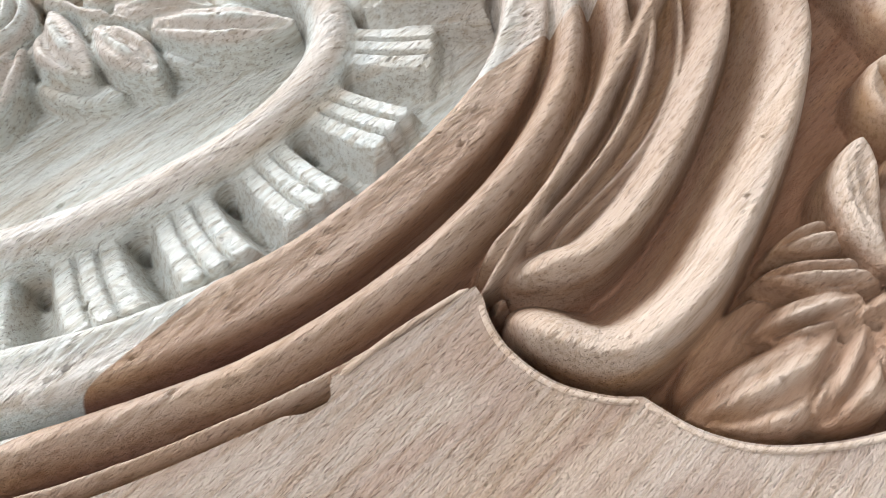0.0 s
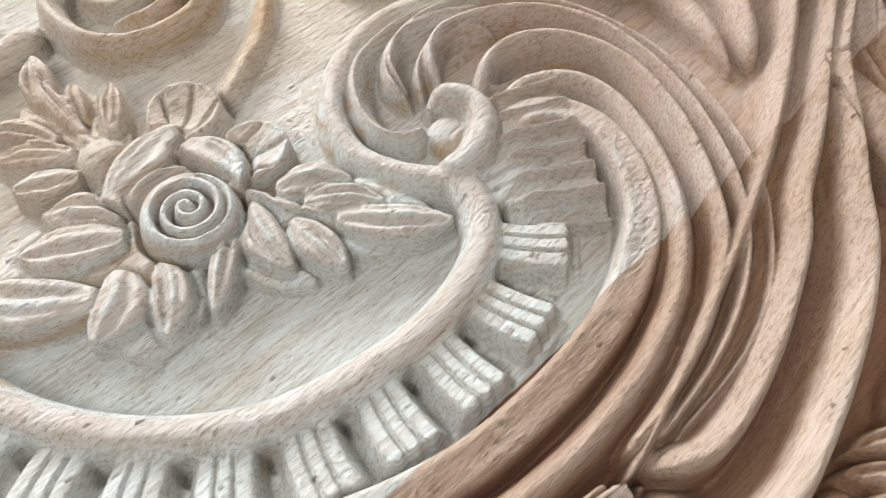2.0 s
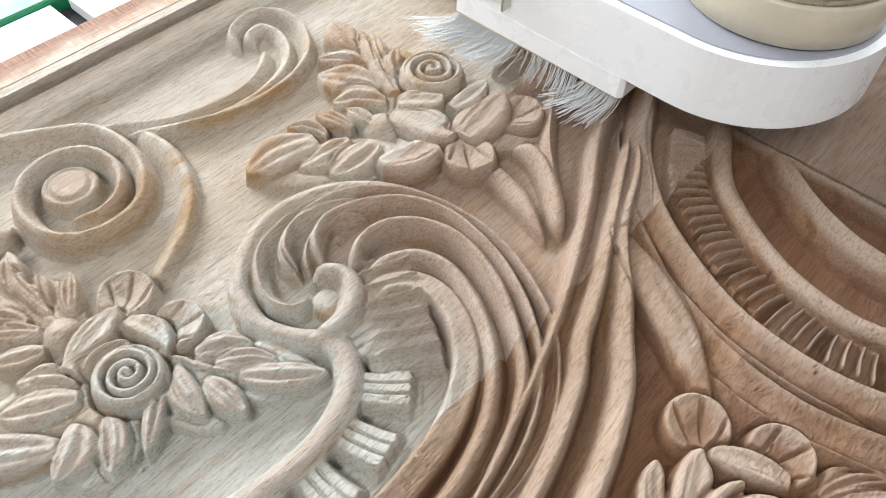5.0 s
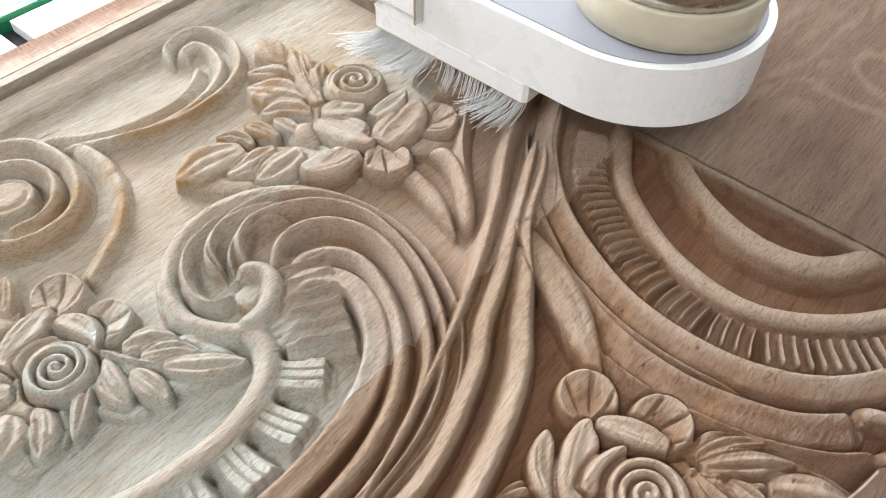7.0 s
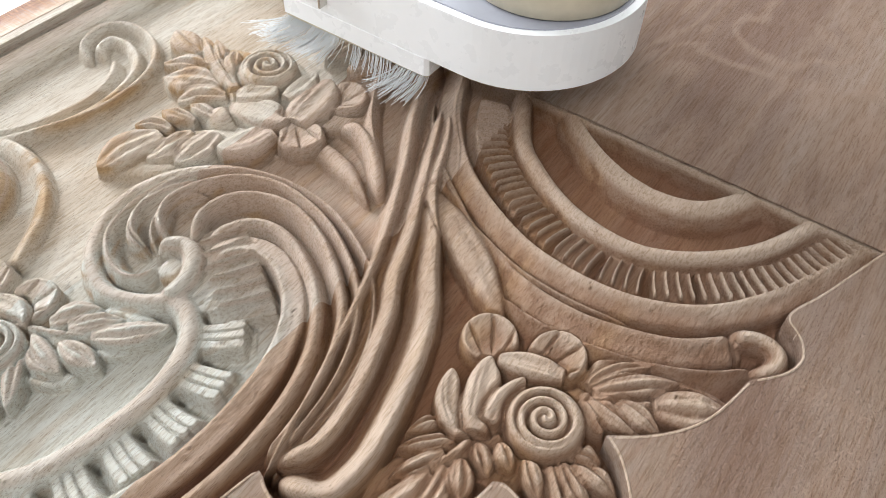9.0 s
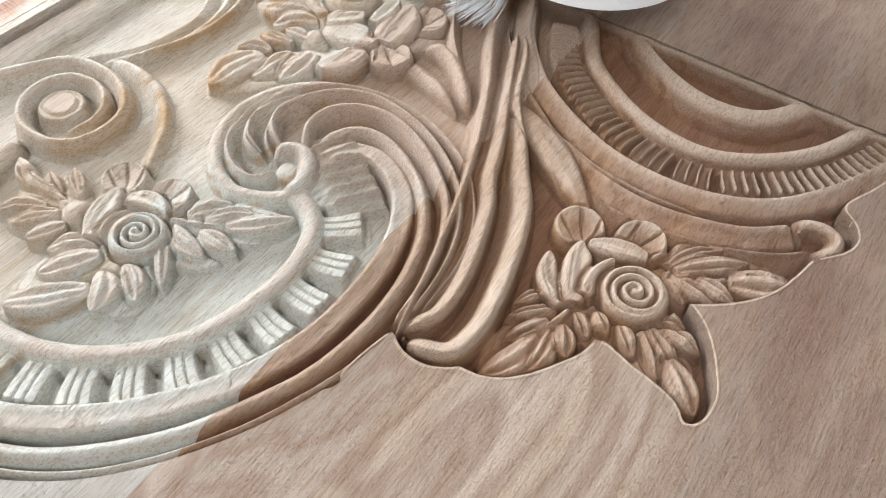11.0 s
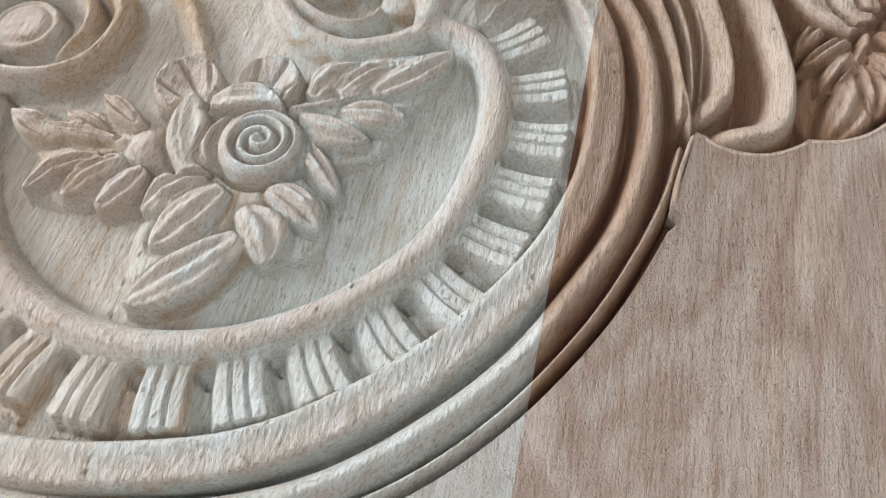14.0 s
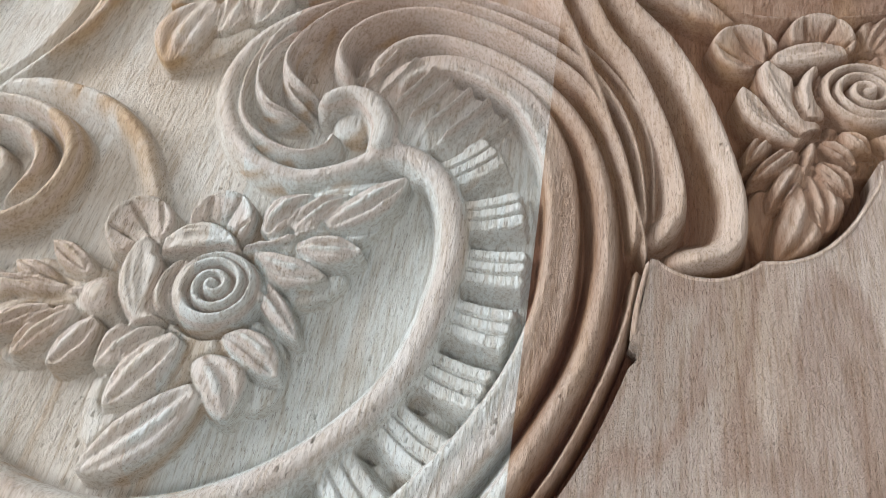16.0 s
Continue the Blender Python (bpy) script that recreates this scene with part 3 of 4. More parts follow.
for pts, w, h in STRANDS:
    sweep("shell_strand", pts, w, h, crested(0.15, 0.7, 1.1), -21.5, (0.05, 0.03), (0.85, 0.45), parent=0, soft=0.7)
sweep("volute_rim", [(-240, 178), (-256, 162), (-275, 149), (-301, 142), (-330, 152), (-352, 173), (-367, 205), (-368, 240), (-355, 274), (-328, 303), (-288, 322), (-240, 330), (-195, 322)], 10, 12, bead, -21, (0.0, 0.3), (1.1, 0.45), (1.0, 0.7), parent=0, soft=0.6)
sweep("volute_lobe", [(-330, 292), (-350, 262), (-355, 225), (-347, 190), (-325, 170), (-301, 164), (-288, 172), (-290, 185)], 9.5, 13, gouge(-0.3, 0.6, 1.5), -21, (0.2, 0.08), (0.5, 1.1), parent=0, soft=0.6)
sweep("volute_lobe", [(-322, 284), (-343, 250), (-344, 215), (-327, 195), (-305, 191)], 8.5, 14, gouge(-0.3, 0.6, 1.5), -21, (0.2, 0.15), (0.6, 0.9), parent=0, soft=0.6)
sweep("volute_lobe", [(-312, 272), (-330, 242), (-322, 216), (-304, 199)], 7.5, 13, gouge(-0.3, 0.6, 1.5), -21, (0.2, 0.2), (0.6, 0.9), parent=0, soft=0.6)
sweep("volute_knob", [(-250, 168), (-252, 190), (-264, 208), (-280, 214), (-293, 206), (-295, 195)], 12.5, 15.5, bead, -20, (0.0, 0.15), (0.95, 0.7), parent=0, soft=0.6)
boss(0, (-275, 194), 15, 7, name="volute_heart")

# plume lobes that run up to the meeting point
sweep("plume_lobe", [(-262, 556), (-228, 472), (-186, 398), (-149, 322), (-122, 252), (-98, 174), (-84, 120), (-80, 97)], 14, 16, swell(0.1), -20, (0.0, 0.06), (1.1, 0.4), parent=0, soft=0.8)
sweep("plume_lobe", [(-214, 500), (-196, 462), (-165, 395), (-140, 343), (-118, 289), (-101, 261), (-87, 227), (-77, 197), (-70, 165), (-69, 141), (-74, 129), (-83, 113)], 16, 17.5, crested(0.55, 0.7, 1.3), -20.5, (0.1, 0.05), (0.45, 0.8), parent=0, soft=0.8)
sweep("plume_lobe", [(-206, 500), (-180, 455), (-154, 395), (-118, 343), (-97, 309), (-77, 281), (-60, 245), (-48, 208), (-40, 175), (-36, 149), (-39, 123), (-50, 114), (-73, 109)], 18, 17, crested(0.55, 0.7, 1.3), -20, (0.1, 0.05), (0.45, 0.9), parent=0, soft=0.8)
sweep("plume_lobe", [(-226, 562), (-196, 500), (-160, 455), (-138, 418)], 11, 14, gouge(0.0, 1.2, 1.2), -19, (0.0, 0.3), (0.9, 0.4), parent=0, soft=0.8)
# thin fibres that spread between the shell and the plume
for k in range(5):
    f = k / 4.0
    sweep("plume_fibre", [(-168 + 10 * f, 362 + 10 * f), (-140 + 14 * f, 305 + 8 * f), (-112 + 16 * f, 245 + 6 * f), (-92 + 14 * f, 185 + 4 * f), (-83 + 7 * f, 125 + 2 * f)], 3.6, 6.5 + f, crested(0.3, 0.6, 1.2), -18, (0.2, 0.2), parent=0, soft=0.5)

# large arched moulding with its fluted band, still uncut beyond the frontier
ARC_OUT = [(-238, 570), (-205, 505), (-183, 474), (-146, 436), (-98, 406), (-39, 383), (23, 379), (74, 390), (119, 416), (155, 459), (182, 507), (214, 574)]
ARC_IN = [(-158, 574), (-122, 510), (-87, 478), (-39, 451), (11, 440), (52, 446), (95, 474), (130, 515), (158, 574)]
sweep("arched_moulding", ARC_OUT, 13, 15, band_face(0.2), -19, (0, 0), parent=0)
under_arc = [tuple(p) for p in offset(spline(ARC_OUT, 4.0), -17.5)[14:100:6]]
sweep("quirk_fillet", under_arc, 3.2, 12, bead, -20, (0.1, 0.1), (0.6, 1.0), parent=0, soft=0.5)
sweep("arched_moulding", ARC_IN, 12, 15, bead, -19, (0, 0), parent=0)
sweep("arched_moulding", [(-104, 575), (-80, 548), (-39, 522), (5, 508), (43, 511), (72, 528), (104, 575)], 17, 15, crested(0.3, 0.6, 0.6), -19, (0, 0), (0.8, 1.0), parent=0)
fluted_band(offset(spline(ARC_IN, 1.0), -11), 37, 32, 36.5, 46, 12, -1, -18.5, 9.5, 3, 5.0, True)
sweep("lower_moulding", [(-190, 452), (-150, 415), (-100, 379), (-59, 358), (-16, 346), (31, 345), (71, 354), (112, 371), (146, 399)], 13.5, 13, band_face(0.25), -19, (0.1, 0.02), (0.35, 1.0), parent=0, soft=0.7)
sweep("lower_moulding", [(-150, 400), (-110, 366), (-70, 340), (-30, 326), (8, 321), (51, 326), (99, 339), (142, 361), (172, 388)], 13, 11, gouge(0.5, 1.6, 0.7), -20, (0.1, 0.05), (0.3, 1.0), parent=0, soft=0.7)
sweep("end_curl", [(138, 408), (160, 419), (177, 414), (178, 397), (163, 379)], 10, 13, bead, -19.5, (0.15, 0.25), parent=0, soft=0.7)
leaf(0, (-150, 395), (-16, 308), 18, 0.03, 14, 1, -19, "bell_flower", 0.62, 0.8)

# the cutter climbs to the uncut face along the frontier
press("frontier_ramp", 0, (-330, 525, 216, 563), lambda xx, yy: -3.0 - (FRONT - yy) * 3.2 + 0.5 * np.sin(xx * 0.21) * np.sin(xx * 0.057), 1.0)

# upper left: coiled scroll, wing, band and curl
sweep("scroll", [(-640, 60), (-606, 100), (-600, 108), (-580, 141), (-555, 171), (-510, 178), (-472, 165), (-452, 139), (-454, 103), (-477, 82), (-515, 80), (-543, 99), (-550, 129), (-534, 154), (-503, 159), (-478, 145), (-473, 123), (-489, 101)], 11.5, 16, crested(0.15, 0.7, 1.1), -21, (0.02, 0.12), (1.05, 0.75), parent=0, soft=0.7)
disc("scroll_eye", 0, (-515, 122), 25, lambda r, t: 12 * np.maximum(0, 1 - r ** 10) ** 0.5 - 2.0 * np.exp(-((r - 0.7) / 0.1) ** 2), -21, moat=3.0)
sweep("scroll_wing", [(-545, 200), (-501, 204), (-456, 193), (-422, 167), (-400, 135), (-384, 108)], 11, 8, crested(0.3, 0.7, 1.2), -20.5, (0.2, 0.1), parent=0)
sweep("band", [(-570, 180), (-537, 216), (-520, 256), (-516, 300), (-528, 337), (-549, 358)], 8, 7, crested(0.2), -20, (0.2, 0.08), parent=0)
sweep("band", [(-545, 190), (-508, 246), (-499, 299), (-509, 343), (-528, 369), (-556, 381), (-579, 377), (-576, 358), (-561, 353)], 8, 8, crested(-0.2), -20, (0.2, 0.06), parent=0)
sweep("band", [(-534, 198), (-497, 268), (-492, 331), (-510, 378), (-547, 404), (-584, 404), (-602, 381), (-592, 350), (-568, 338)], 8, 10, crested(-0.2), -20, (0.2, 0.08), parent=0)


def flower(where, high=5.5):
    return boss(0, where, 50, high, name="flower")


f1 = flower((-345, 55))
for foot, tip, w in (((-312, 80), (-232, 146), 26), ((-385, 44), (-468, 38), 26), ((-390, 36), (-445, 2), 22), ((-330, 40), (-364, -45), 28), ((-325, 35), (-275, -10), 28), ((-325, 70), (-252, 75), 24)):
    leaf(f1, foot, tip, w, 0.0, 9, 1, -20, "spray_ground", 0.5, 0.0, 0.0, 0.5)
sweep("stem", [(-322, 78), (-292, 94), (-258, 112)], 5, 9, bead, -17.5, (0.1, 0.4), parent=f1)
sweep("stem", [(-390, 42), (-429, 40), (-468, 46)], 5, 9, bead, -17.5, (0.1, 0.4), parent=f1)
leaf(f1, (-443, 38), (-487, 52), 10, 0.05)
for k, (foot, tip, w, bend) in enumerate((
        ((-307, 94), (-285, 129), 12, 0.06),
        ((-290, 99), (-261, 132), 10, 0.04),
        ((-271, 105), (-228, 150), 12, -0.05),
        ((-285, 87), (-244, 90), 11, -0.0),
        ((-309, 78), (-262, 70), 12, -0.09),
        ((-308, 65), (-268, 27), 8, 0.02),
        ((-309, 27), (-272, 4), 11, 0.06),
        ((-318, 10), (-293, -23), 15, 0.12),
        ((-349, 28), (-376, -4), 13, -0.05),
        ((-335, 21), (-362, -25), 14, 0.01),
        ((-314, -9), (-362, -61), 16, 0.04),
        ((-385, 25), (-403, -7), 11, 0.07),
        ((-401, 30), (-426, -4), 11, -0.06),
        ((-415, 29), (-451, -3), 8, -0.1),
        ((-419, 45), (-451, 57), 8, 0.04),
        ((-401, 54), (-435, 74), 8, 0.0),
        ((-410, 42), (-472, 43), 6, 0.02))):
    leaf(f1, foot, tip, w, bend, hand=1 if k % 2 else -1)
fan(f1, (-384, 90), 23, 2.4)
fan(f1, (-335, 101), 22, 1.3)
boss(f1, (-390, 40), 17, 12.5)
for foot, tip, w, bend in (
        ((-355, 26), (-375, 79), 14, 0.06),
        ((-364, 77), (-318, 81), 11, 0.15),
        ((-349, 33), (-346, 69), 8, 0.04)):
    petal(f1, foot, tip, w, bend)
rose(f1, (-323, 52), 27, phase=0.1)

f3 = flower((40, 250))
for foot, tip, w in (((55, 285), (166, 350), 26), ((60, 245), (142, 184), 24), ((25, 220), (-8, 116), 26), ((20, 225), (70, 200), 26)):
    leaf(f3, foot, tip, w, 0.0, 9, 1, -20, "spray_ground", 0.5, 0.0, 0.0, 0.5)
sweep("stem", [(22, 212), (16, 190), (8, 160), (-4, 128)], 5, 10, bead, -17.5, (0.1, 0.4), parent=f3)
sweep("stem", [(66, 288), (92, 300), (130, 322)], 5, 10, bead, -17.5, (0.1, 0.4), parent=f3)
sweep("stem", [(76, 236), (100, 222), (122, 202)], 5, 10, bead, -17.5, (0.1, 0.4), parent=f3)
for k, (foot, tip, w, bend) in enumerate((
        ((11, 204), (-19, 172), 8, 0.01),
        ((11, 190), (-9, 152), 8, 0.02),
        ((0, 216), (-21, 185), 7, -0.04),
        ((13, 172), (-8, 113), 14, 0.09),
        ((19, 183), (23, 138), 10, 0.1),
        ((23, 193), (40, 166), 10, 0.03),
        ((26, 210), (46, 193), 8, 0.04),
        ((39, 220), (57, 205), 8, -0.02),
        ((61, 222), (84, 199), 8, 0.01),
        ((78, 229), (109, 192), 8, 0.01),
        ((81, 235), (119, 209), 9, -0.01),
        ((89, 238), (127, 232), 10, 0.05),
        ((79, 242), (107, 249), 8, 0.1),
        ((108, 214), (145, 179), 14, 0.01),
        ((68, 285), (97, 269), 9, 0.01),
        ((74, 291), (120, 285), 11, -0.02),
        ((62, 299), (75, 334), 7, 0.03),
        ((67, 299), (100, 344), 9, 0.05),
        ((74, 297), (124, 344), 11, 0.01),
        ((93, 301), (131, 294), 10, 0.02),
        ((116, 313), (168, 341), 19, -0.01))):
    leaf(f3, foot, tip, w, bend, hand=1 if k % 2 else -1)
fan(f3, (-16, 290), 25, 2.2)
fan(f3, (36, 308), 25, 1.2)
for foot, tip, w, bend in (
        ((14, 207), (-23, 247), 12, 0.1),
        ((20, 215), (-5, 274), 15, 0.01),
        ((50, 294), (0, 277), 13, -0.02),
        ((23, 227), (27, 273), 11, 0.01)):
    petal(f3, foot, tip, w, bend)
rose(f3, (57, 253), 31, phase=0.55)

f2 = flower((-370, 400))
for foot, tip, w in (((-345, 345), (-424, 240), 30), ((-385, 385), (-515, 425), 36), ((-380, 420), (-470, 440), 26), ((-330, 400), (-280, 470), 34), ((-360, 390), (-300, 360), 40)):
    leaf(f2, foot, tip, w, 0.0, 9, 1, -20, "spray_ground", 0.5, 0.0, 0.0, 0.5)
sweep("pod", [(-278, 417), (-256, 419), (-223, 400), (-187, 364)], 9, 13, bead, -18, (0.2, 0.3), parent=f2, soft=0.6)
sweep("pod", [(-311, 548), (-290, 490), (-256, 437), (-215, 397)], 10, 13, gouge(0.1, 1.2, 1.2), -18, (0.1, 0.3), parent=f2, soft=0.6)
sweep("stem", [(-290, 385), (-235, 373), (-192, 353)], 12, 9, bead, -19, (0.1, 0.4), (1.0, 0.3), parent=f2)
leaf(f2, (-330, 490), (-300, 540), 12)
leaf(f2, (-360, 490), (-350, 545), 12)
for k, (foot, tip, w, bend) in enumerate((
        ((-477, 417), (-531, 429), 18, 0.05),
        ((-442, 405), (-495, 378), 14, -0.11),
        ((-419, 391), (-476, 361), 23, -0.04),
        ((-401, 381), (-436, 344), 16, -0.13),
        ((-404, 395), (-498, 440), 13, -0.0),
        ((-410, 405), (-483, 445), 9, 0.01),
        ((-414, 413), (-451, 444), 11, 0.12),
        ((-405, 311), (-441, 293), 9, -0.16),
        ((-396, 333), (-437, 324), 10, -0.0),
        ((-385, 349), (-421, 348), 9, -0.03),
        ((-386, 321), (-393, 267), 17, 0.06),
        ((-368, 335), (-368, 280), 18, 0.07),
        ((-410, 301), (-421, 231), 22, -0.08))):
    leaf(f2, foot, tip, w, bend, hand=1 if k % 2 else -1)
fan(f2, (-300, 452), 24, 1.2)
fan(f2, (-297, 379), 25, -0.6)
boss(f2, (-382, 356), 19, 12.5)
for foot, tip, w, bend in (
        ((-326, 369), (-343, 313), 20, 0.09),
        ((-385, 378), (-319, 386), 21, -0.01),
        ((-317, 390), (-327, 460), 23, -0.02),
        ((-392, 385), (-359, 415), 15, 0.01),
        ((-349, 411), (-348, 462), 11, -0.04)):
    petal(f2, foot, tip, w, bend)
rose(f2, (-397, 438), 33, phase=0.3)


# two pinholes in the shell and a few nicks
for px, py, pr in ((-319, 246, 1.5), (-316, 241, 1.3), (-140, 374, 1.6), (-595, 153, 1.8)):
    sink((px - 4, py - 4, px + 4, py + 4), lambda xx, yy: 3.5 * np.exp(-(np.hypot(xx - px, yy - py) / pr) ** 4))

# ---- cut the field into parts ----
def inside(poly, xx, yy):
    got = np.zeros(xx.shape, bool)
    for (ax, ay), (bx, by) in zip(poly, poly[1:] + poly[:1]):
        if ay != by:
            got ^= ((ay > yy) != (by > yy)) & (xx < (bx - ax) * (yy - ay) / (by - ay) + ax)
    return got


def split_pieces(faces, least=60):
    """Sort faces into connected pieces, the largest first, and crumbs."""
    used, index = np.unique(faces, return_inverse=True)
    index = index.reshape(faces.shape)
    mark = np.arange(len(used))
    while True:
        low = mark[index].min(1)
        fresh = mark.copy()
        for c in range(4):
            np.minimum.at(fresh, index[:, c], low)
        fresh = fresh[fresh]
        if (fresh == mark).all():
            break
        mark = fresh
    kinds, sizes = np.unique(mark[index[:, 0]], return_counts=True)
    big = [kd for _, kd in sorted(zip(-sizes, kinds))]
    keep = [kd for i, kd in enumerate(big) if i == 0 or sizes[list(kinds).index(kd)] >= least]
    owner = mark[index[:, 0]]
    crumbs = faces[~np.isin(owner, keep)]
    return [faces[owner == kd] for kd in keep], crumbs


def field_mesh(name, f, places, upright):
    used, index = np.unique(f, return_inverse=True)
    mesh = bpy.data.meshes.new(name)
    mesh.vertices.add(len(used))
    mesh.vertices.foreach_set("co", places[used].ravel())
    mesh.loops.add(f.size)
    mesh.loops.foreach_set("vertex_index", index.ravel().astype(np.int32))
    mesh.polygons.add(len(f))
    mesh.polygons.foreach_set("loop_start", np.arange(0, f.size, 4, dtype=np.int32))
    mesh.polygons.foreach_set("use_smooth", np.ones(len(f), bool))
    mesh.update(calc_edges=True)
    mesh.normals_split_custom_set_from_vertices(upright[used].tolist())
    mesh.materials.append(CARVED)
    return new(name, mesh)


def field_parts():
    rows, cols = HEIGHT.shape
    HEIGHT[:] = -5 + (HEIGHT + 5) * 1.5
    for axis in (0, 1):
        HEIGHT[:] = 0.25 * np.roll(HEIGHT, 1, axis) + 0.5 * HEIGHT + 0.25 * np.roll(HEIGHT, -1, axis)
    # fibres torn by the cutter, drawn out along the grain, and sparse pits
    rng = np.random.default_rng(7)
    torn = rng.normal(0, 1, HEIGHT.shape)
    rough = np.zeros_like(torn)
    for k, w in ((-3, 0.5), (-2, 0.8), (-1, 1), (0, 1), (1, 1), (2, 0.8), (3, 0.5)):
        rough += w * np.roll(torn, k, 0)
    pits = np.maximum(0, rough - 5.2)
    HEIGHT[:] += 0.085 * rough - 1.2 * pits
    gy, gx = np.gradient(HEIGHT, STEP)
    upright = np.stack([-gx, -gy, np.ones_like(gx)], -1)
    upright = (upright / np.linalg.norm(upright, axis=-1, keepdims=True)).reshape(-1, 3)
    xx, yy = np.meshgrid(FX, FY)
    own = np.maximum(np.maximum(OWNER[:-1, :-1], OWNER[1:, :-1]), np.maximum(OWNER[:-1, 1:], OWNER[1:, 1:]))
    covered = inside(uncut, xx, yy)
    shown = ~(covered[:-1, :-1] & covered[1:, 1:] & covered[1:, :-1] & covered[:-1, 1:])
    ids = np.arange(rows * cols).reshape(rows, cols)
    quads = np.stack([ids[:-1, :-1], ids[:-1, 1:], ids[1:, 1:], ids[1:, :-1]], -1)
    places = np.stack([xx, yy, HEIGHT], -1).reshape(-1, 3) / 1000
    made, loose = {}, []
    order = np.argsort(own[shown], kind="stable")
    owners, faces = own[shown][order], quads[shown][order]
    cuts = np.searchsorted(owners, np.arange(len(STROKES) + 1))
    for k, (name, parent, label) in enumerate(STROKES):
        f = faces[cuts[k]:cuts[k + 1]]
        if len(f) < 6:
            continue
        if not k:
            loose.append(f)
            continue
        pieces, crumbs = split_pieces(f)
        loose.append(crumbs)
        for piece in pieces:
            ob = field_mesh(name, piece, places, upright)
            made.setdefault(k, ob)
            ob.parent = made.get(parent, panel) if parent else panel
            tagged(ob, label)
    field_mesh("ground", np.concatenate(loose), places, upright).parent = panel


field_parts()

# ---- hall: plain shell that closes the place ----
def setting(name, label, material, *dims, hole=None):
    bm = bmesh.new()
    box(bm, *dims)
    return tagged(part(name, bm, material), label, name.split("_")[0], kind="structure")


setting("floor", "grey concrete workshop floor", CONCRETE, -4.2, 4.2, -4.2, 3.7, -0.95, -0.85)
# the opening is made for the added fill lamp, not known of the hall
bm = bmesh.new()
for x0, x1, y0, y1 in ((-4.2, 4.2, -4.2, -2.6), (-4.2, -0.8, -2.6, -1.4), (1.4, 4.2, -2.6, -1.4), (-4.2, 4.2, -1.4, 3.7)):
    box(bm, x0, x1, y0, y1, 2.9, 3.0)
tagged(part("ceiling", bm, PAINT), "plain pale workshop ceiling with an opening for an added fill lamp", "ceiling", kind="structure")
setting("wall_south", "plain pale workshop wall", PAINT, -4.2, 4.2, -4.2, -4.0, -0.85, 2.9)
setting("wall_east", "plain pale workshop wall", PAINT, 4.0, 4.2, -4.0, 3.5, -0.85, 2.9)



def wall_with_window(name, along_x, at, lo, hi, w0, w1, z0, z1):
    bm = bmesh.new()
    for a0, a1, b0, b1 in ((lo, w0, -0.85, 2.9), (w1, hi, -0.85, 2.9), (w0, w1, -0.85, z0), (w0, w1, z1, 2.9)):
        if along_x:
            box(bm, a0, a1, at, at + 0.2, b0, b1)
        else:
            box(bm, at - 0.2, at, a0, a1, b0, b1)
    return tagged(part(name, bm, PAINT), "pale workshop wall with a wide window opening", "wall", kind="structure")


wall_with_window("wall_north", True, 3.5, -4.2, 4.2, -3.1, 1.1, 0.7, 2.2)
wall_with_window("wall_west", False, -4.0, -4.0, 3.5, -0.7, 2.3, 0.7, 2.2)

# ---- machine bed, frame and white board under the panel ----
bed = tagged(new("machine_bed"), "router machine bed with black top and green frame", "machine bed")
bm = bmesh.new()
box(bm, -0.79, 1.2, -0.9, 1.3, -0.14, -0.0455, 0.003)
part("bed_top", bm, BLACK, bed, "matt black bed top")
bm = bmesh.new()
box(bm, -0.90, -0.792, -0.9, 1.3, -0.20, -0.03, 0.004)
part("side_beam", bm, GREEN, bed, "green painted steel side beam")
for lx in (-0.7, 1.05):
    for ly in (-0.75, 1.15):
        bm = bmesh.new()
        box(bm, lx - 0.06, lx + 0.06, ly - 0.06, ly + 0.06, -0.85, -0.141, 0.004)
        part("leg", bm, GREEN, bed)
for y0, y1 in ((-0.10, 0.255), (0.275, 0.62)):
    bm = bmesh.new()
    box(bm, -0.785, -0.692, y0, y1, -0.0453, -0.031, 0.001)
    tagged(part("white_board", bm, TILE), "white laminated support board on the machine bed", "board", "support boards")

# squeezed-out glue at the panel's foot
def glue_bead(x, y, w, l, high):
    verts, faces, rings, turns = [], [], 8, 28
    for i in range(rings + 1):
        r = i / rings
        for j in range(turns):
            t = 2 * math.pi * j / turns
            k = w * r * (1 + 0.15 * math.sin(3 * t + 1) + 0.08 * math.sin(5 * t))
            z = -6 + (high * (1 - r * r) ** 0.5 + 1.0 * math.sin(4 * t) * r * (1 - r))
            verts.append(((x + k * math.cos(t)) / 1000, (y + k * l * math.sin(t)) / 1000, (z - (10 if i == rings else 0)) / 1000))
    for i in range(rings):
        for j in range(turns):
            k = (j + 1) % turns
            faces.append((i * turns + j, (i + 1) * turns + j, (i + 1) * turns + k, i * turns + k))
    return tagged(link_mesh("glue_bead", verts, faces, GLUE), "pale dried glue squeezed out at the board joint", "glue", "glue beads")


glue_bead(-334, -206, 7, 3.0, 5)
glue_bead(-146, -166, 2.6, 9, 7)

# ---- dust hood with bristles round the router spindle ----
HX, HY = -0.222, 0.482
hood = tagged(new("dust_hood"), "white dust hood with nylon brush on a router spindle", "dust hood")
hood.location = (HX, HY, 0)


def stadium(x0, y0, y1, cx, r, n=40):
    """A plate outline, square at x0 and round about cx."""
    cy = (y0 + y1) / 2
    arc = [(cx + r * math.cos(t), cy + (y1 - y0) / 2 * math.sin(t)) for t in np.linspace(-math.pi / 2, math.pi / 2, n)]
    return [(x0, y0)] + arc + [(x0, y1)]


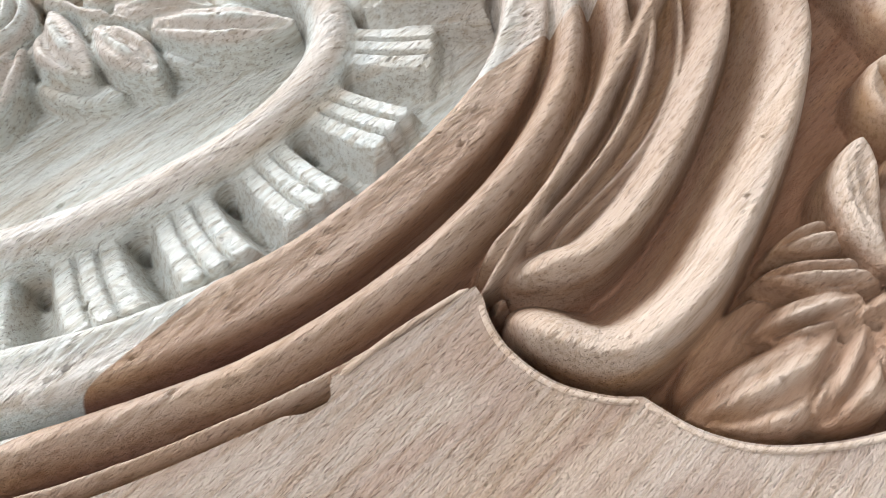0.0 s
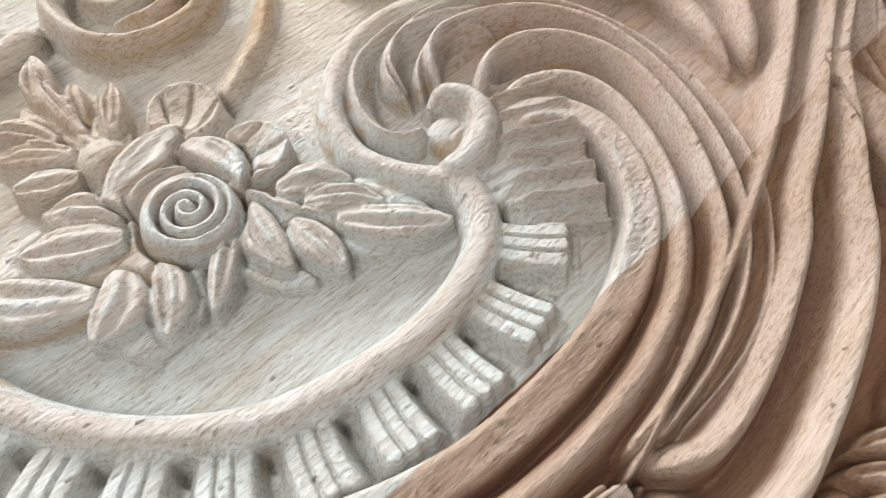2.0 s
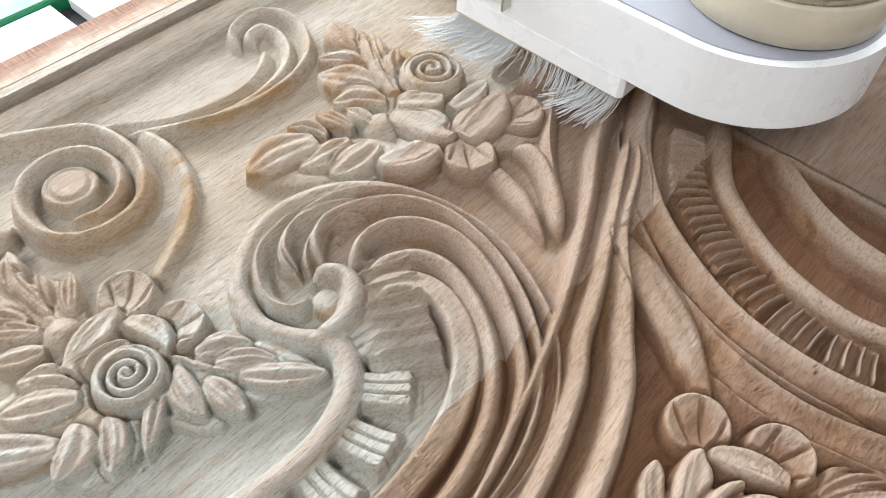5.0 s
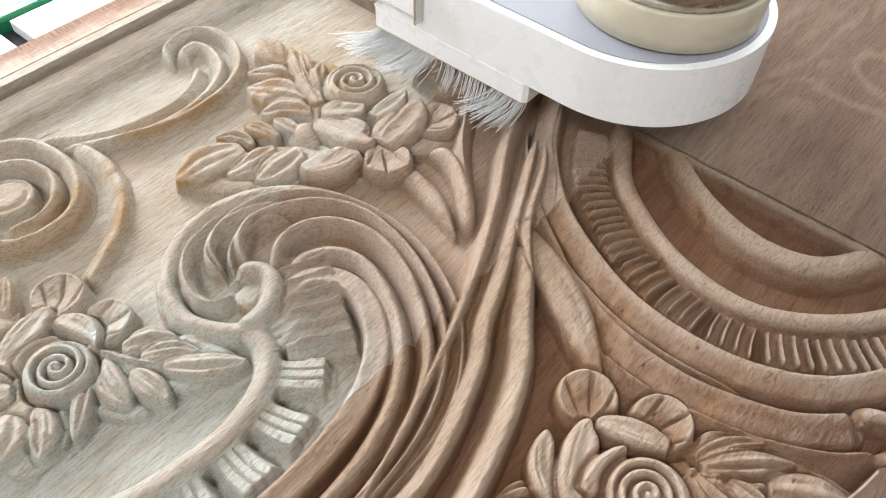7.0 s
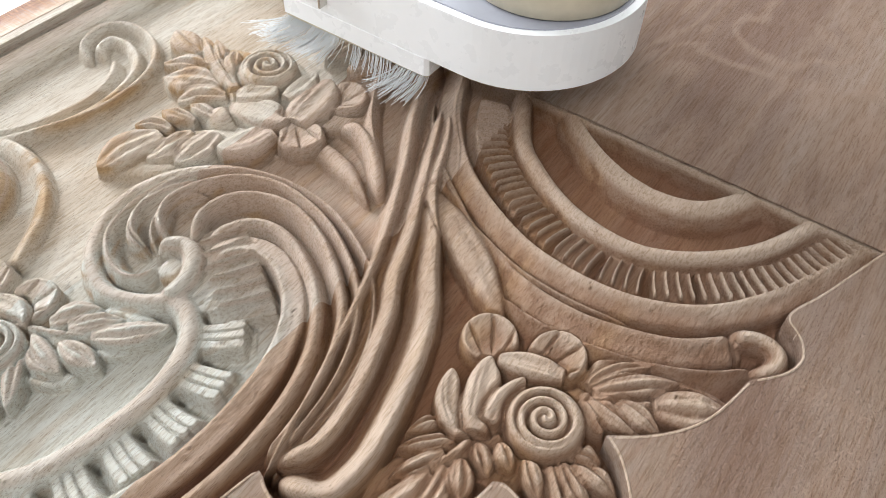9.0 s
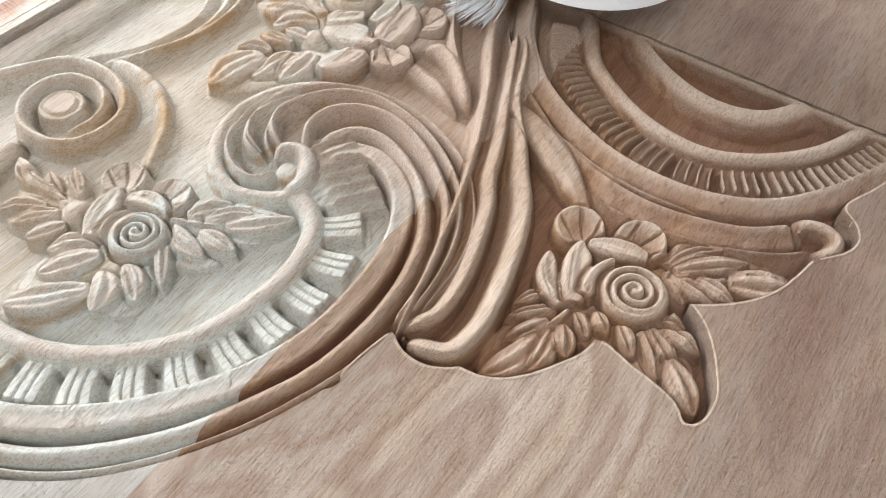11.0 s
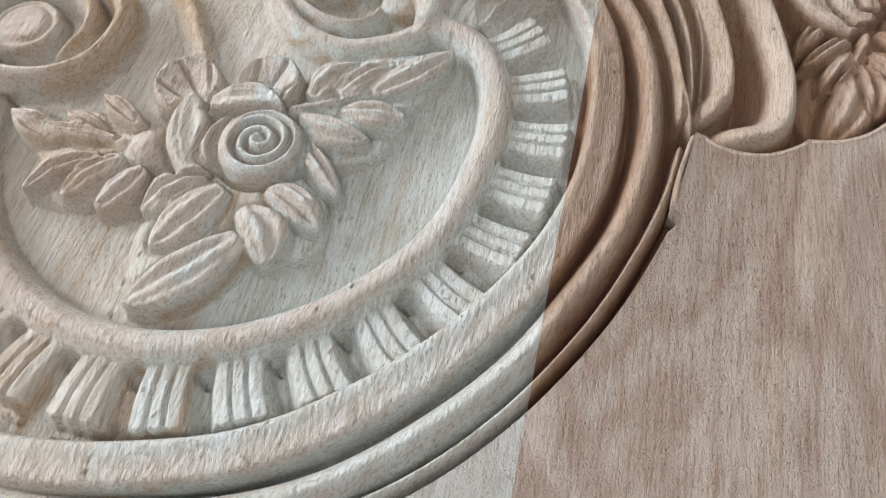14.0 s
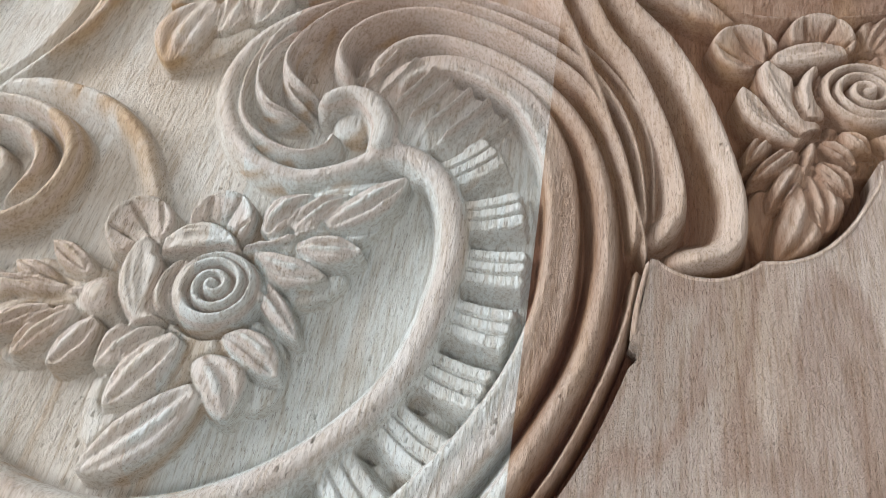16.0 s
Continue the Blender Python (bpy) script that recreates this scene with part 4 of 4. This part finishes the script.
def extrude(bm, outline_pts, z0, z1, bevel=0.0):
    lo = [bm.verts.new((x, y, z0)) for x, y in outline_pts]
    hi = [bm.verts.new((x, y, z1)) for x, y in outline_pts]
    n = len(lo)
    bm.faces.new(lo[::-1])
    top = bm.faces.new(hi)
    for i in range(n):
        bm.faces.new((lo[i], lo[(i + 1) % n], hi[(i + 1) % n], hi[i]))
    if bevel:
        bmesh.ops.bevel(bm, geom=list(top.edges), offset=bevel, segments=2, affect="EDGES", profile=0.5)


bm = bmesh.new()
extrude(bm, stadium(-0.19, 0.004, 0.236, 0.040, 0.115), 0.050, 0.110, 0.003)
body = part("hood_body", bm, WHITE, hood)
bm = bmesh.new()
extrude(bm, stadium(-0.183, 0.012, 0.228, 0.040, 0.107), 0.1095, 0.1115)
part("hood_top", bm, GREY, hood, "grey top plate")
bm = bmesh.new()
extrude(bm, [(-0.188, 0.0035), (-0.004, 0.0035), (0.0, 0.0075), (0.0, 0.030), (-0.188, 0.030)], 0.029, 0.0498)
holder = part("brush_holder", bm, WHITE, hood)
bm = bmesh.new()
extrude(bm, [(-0.186, 0.005), (-0.003, 0.007), (-0.003, 0.016), (-0.186, 0.016)], 0.0255, 0.0288)
part("brush_strip", bm, CREAM, holder, "cream brush backing strip")
bm = bmesh.new()
box(bm, -0.186, -0.128, -0.004, 0.0036, 0.066, 0.098, 0.003)
latch = part("latch", bm, WHITE, hood, "white hinged latch")
bm = bmesh.new()
box(bm, -0.1275, -0.1245, -0.008, 0.0036, 0.062, 0.100, 0.001)
part("latch_clip", bm, STEEL, latch, "bent steel clip")
bm = bmesh.new()
box(bm, -0.200, -0.1905, 0.002, 0.040, 0.055, 0.104, 0.002)
part("hinge_plate", bm, WHITE, hood)
for hz in (0.066, 0.094):
    bm = bmesh.new()
    bmesh.ops.create_cone(bm, cap_ends=True, segments=16, radius1=0.003, radius2=0.0026, depth=0.004, matrix=Matrix.Translation((-0.179, -0.0055, hz)) @ pose(0, 0, 0, 90))
    part("screw", bm, STEEL, latch)


def tube(name, cx, cy, profile, material, parent, n=64):
    verts, faces = [], []
    for r, z in profile:
        for j in range(n):
            t = 2 * math.pi * j / n
            verts.append((cx + r * math.cos(t), cy + r * math.sin(t), z))
    for i in range(len(profile) - 1):
        for j in range(n):
            k = (j + 1) % n
            faces.append((i * n + j, i * n + k, (i + 1) * n + k, (i + 1) * n + j))
    faces.append(tuple(range(n))[::-1])
    faces.append(tuple((len(profile) - 1) * n + j for j in range(n)))
    return link_mesh(name, verts, faces, material, parent)


spindle = tagged(new("router_spindle"), "steel router spindle with cream collar in the dust hood", "spindle")
spindle.location = (HX, HY, 0)
SC = (0.062, 0.116)
tube("collar", *SC, [(0.079, 0.1120), (0.082, 0.114), (0.083, 0.130), (0.083, 0.147), (0.0815, 0.149)], CREAM, spindle)
tube("steel_ring", *SC, [(0.078, 0.1492), (0.080, 0.1505), (0.080, 0.170), (0.079, 0.172)], STEEL, spindle)
tube("upper_collar", *SC, [(0.081, 0.1722), (0.083, 0.174), (0.083, 0.198), (0.082, 0.200)], CREAM, spindle)
tube("motor_housing", *SC, [(0.070, 0.2002), (0.0725, 0.204), (0.0725, 0.44), (0.070, 0.444)], STEEL, spindle)
tube("cutter", *SC, [(0.002, -0.004), (0.004, 0.004), (0.006, 0.03), (0.012, 0.05), (0.02, 0.1118)], STEEL, spindle)

# bristles: fine splayed nylon, too many to count
verts, faces = [], []
rng = random.Random(5)
for cluster, x0, x1, lean, many in ((0, -0.186, -0.115, -1.1, 280), (1, -0.105, -0.045, -0.25, 50), (2, -0.040, -0.004, -0.8, 90)):
    for i in range(many):
        tuft = x0 + (x1 - x0) * (rng.randrange(9) + 0.5) / 9
        bx, by = tuft + rng.gauss(0, 0.0035), rng.uniform(0.006, 0.015)
        f = (bx - x0) / (x1 - x0)
        long = rng.uniform(0.026, 0.048) * (1.0 if cluster != 1 else 0.6)
        dx = lean * (1.15 - 0.7 * f) * rng.uniform(0.7, 1.2) * long
        dy = -rng.uniform(0.25, 0.75) * long * (1.0 if cluster != 1 else 0.3)
        drop = rng.uniform(0.022, 0.036)
        r = 0.00042
        rings = []
        for t in (0, 0.4, 0.75, 1.0):
            c = (bx + dx * t ** 1.6, by + dy * t ** 1.5, 0.0265 - drop * t)
            k = len(verts)
            for a in range(3):
                q = 2 * math.pi * a / 3
                verts.append((c[0] + r * math.cos(q), c[1] + r * math.sin(q), c[2]))
            rings.append(k)
        for a, b in zip(rings, rings[1:]):
            for j in range(3):
                faces.append((a + j, a + (j + 1) % 3, b + (j + 1) % 3, b + j))
tagged(link_mesh("bristles", verts, faces, BRISTLE, holder, "splayed white nylon bristles"), kind="stuff")
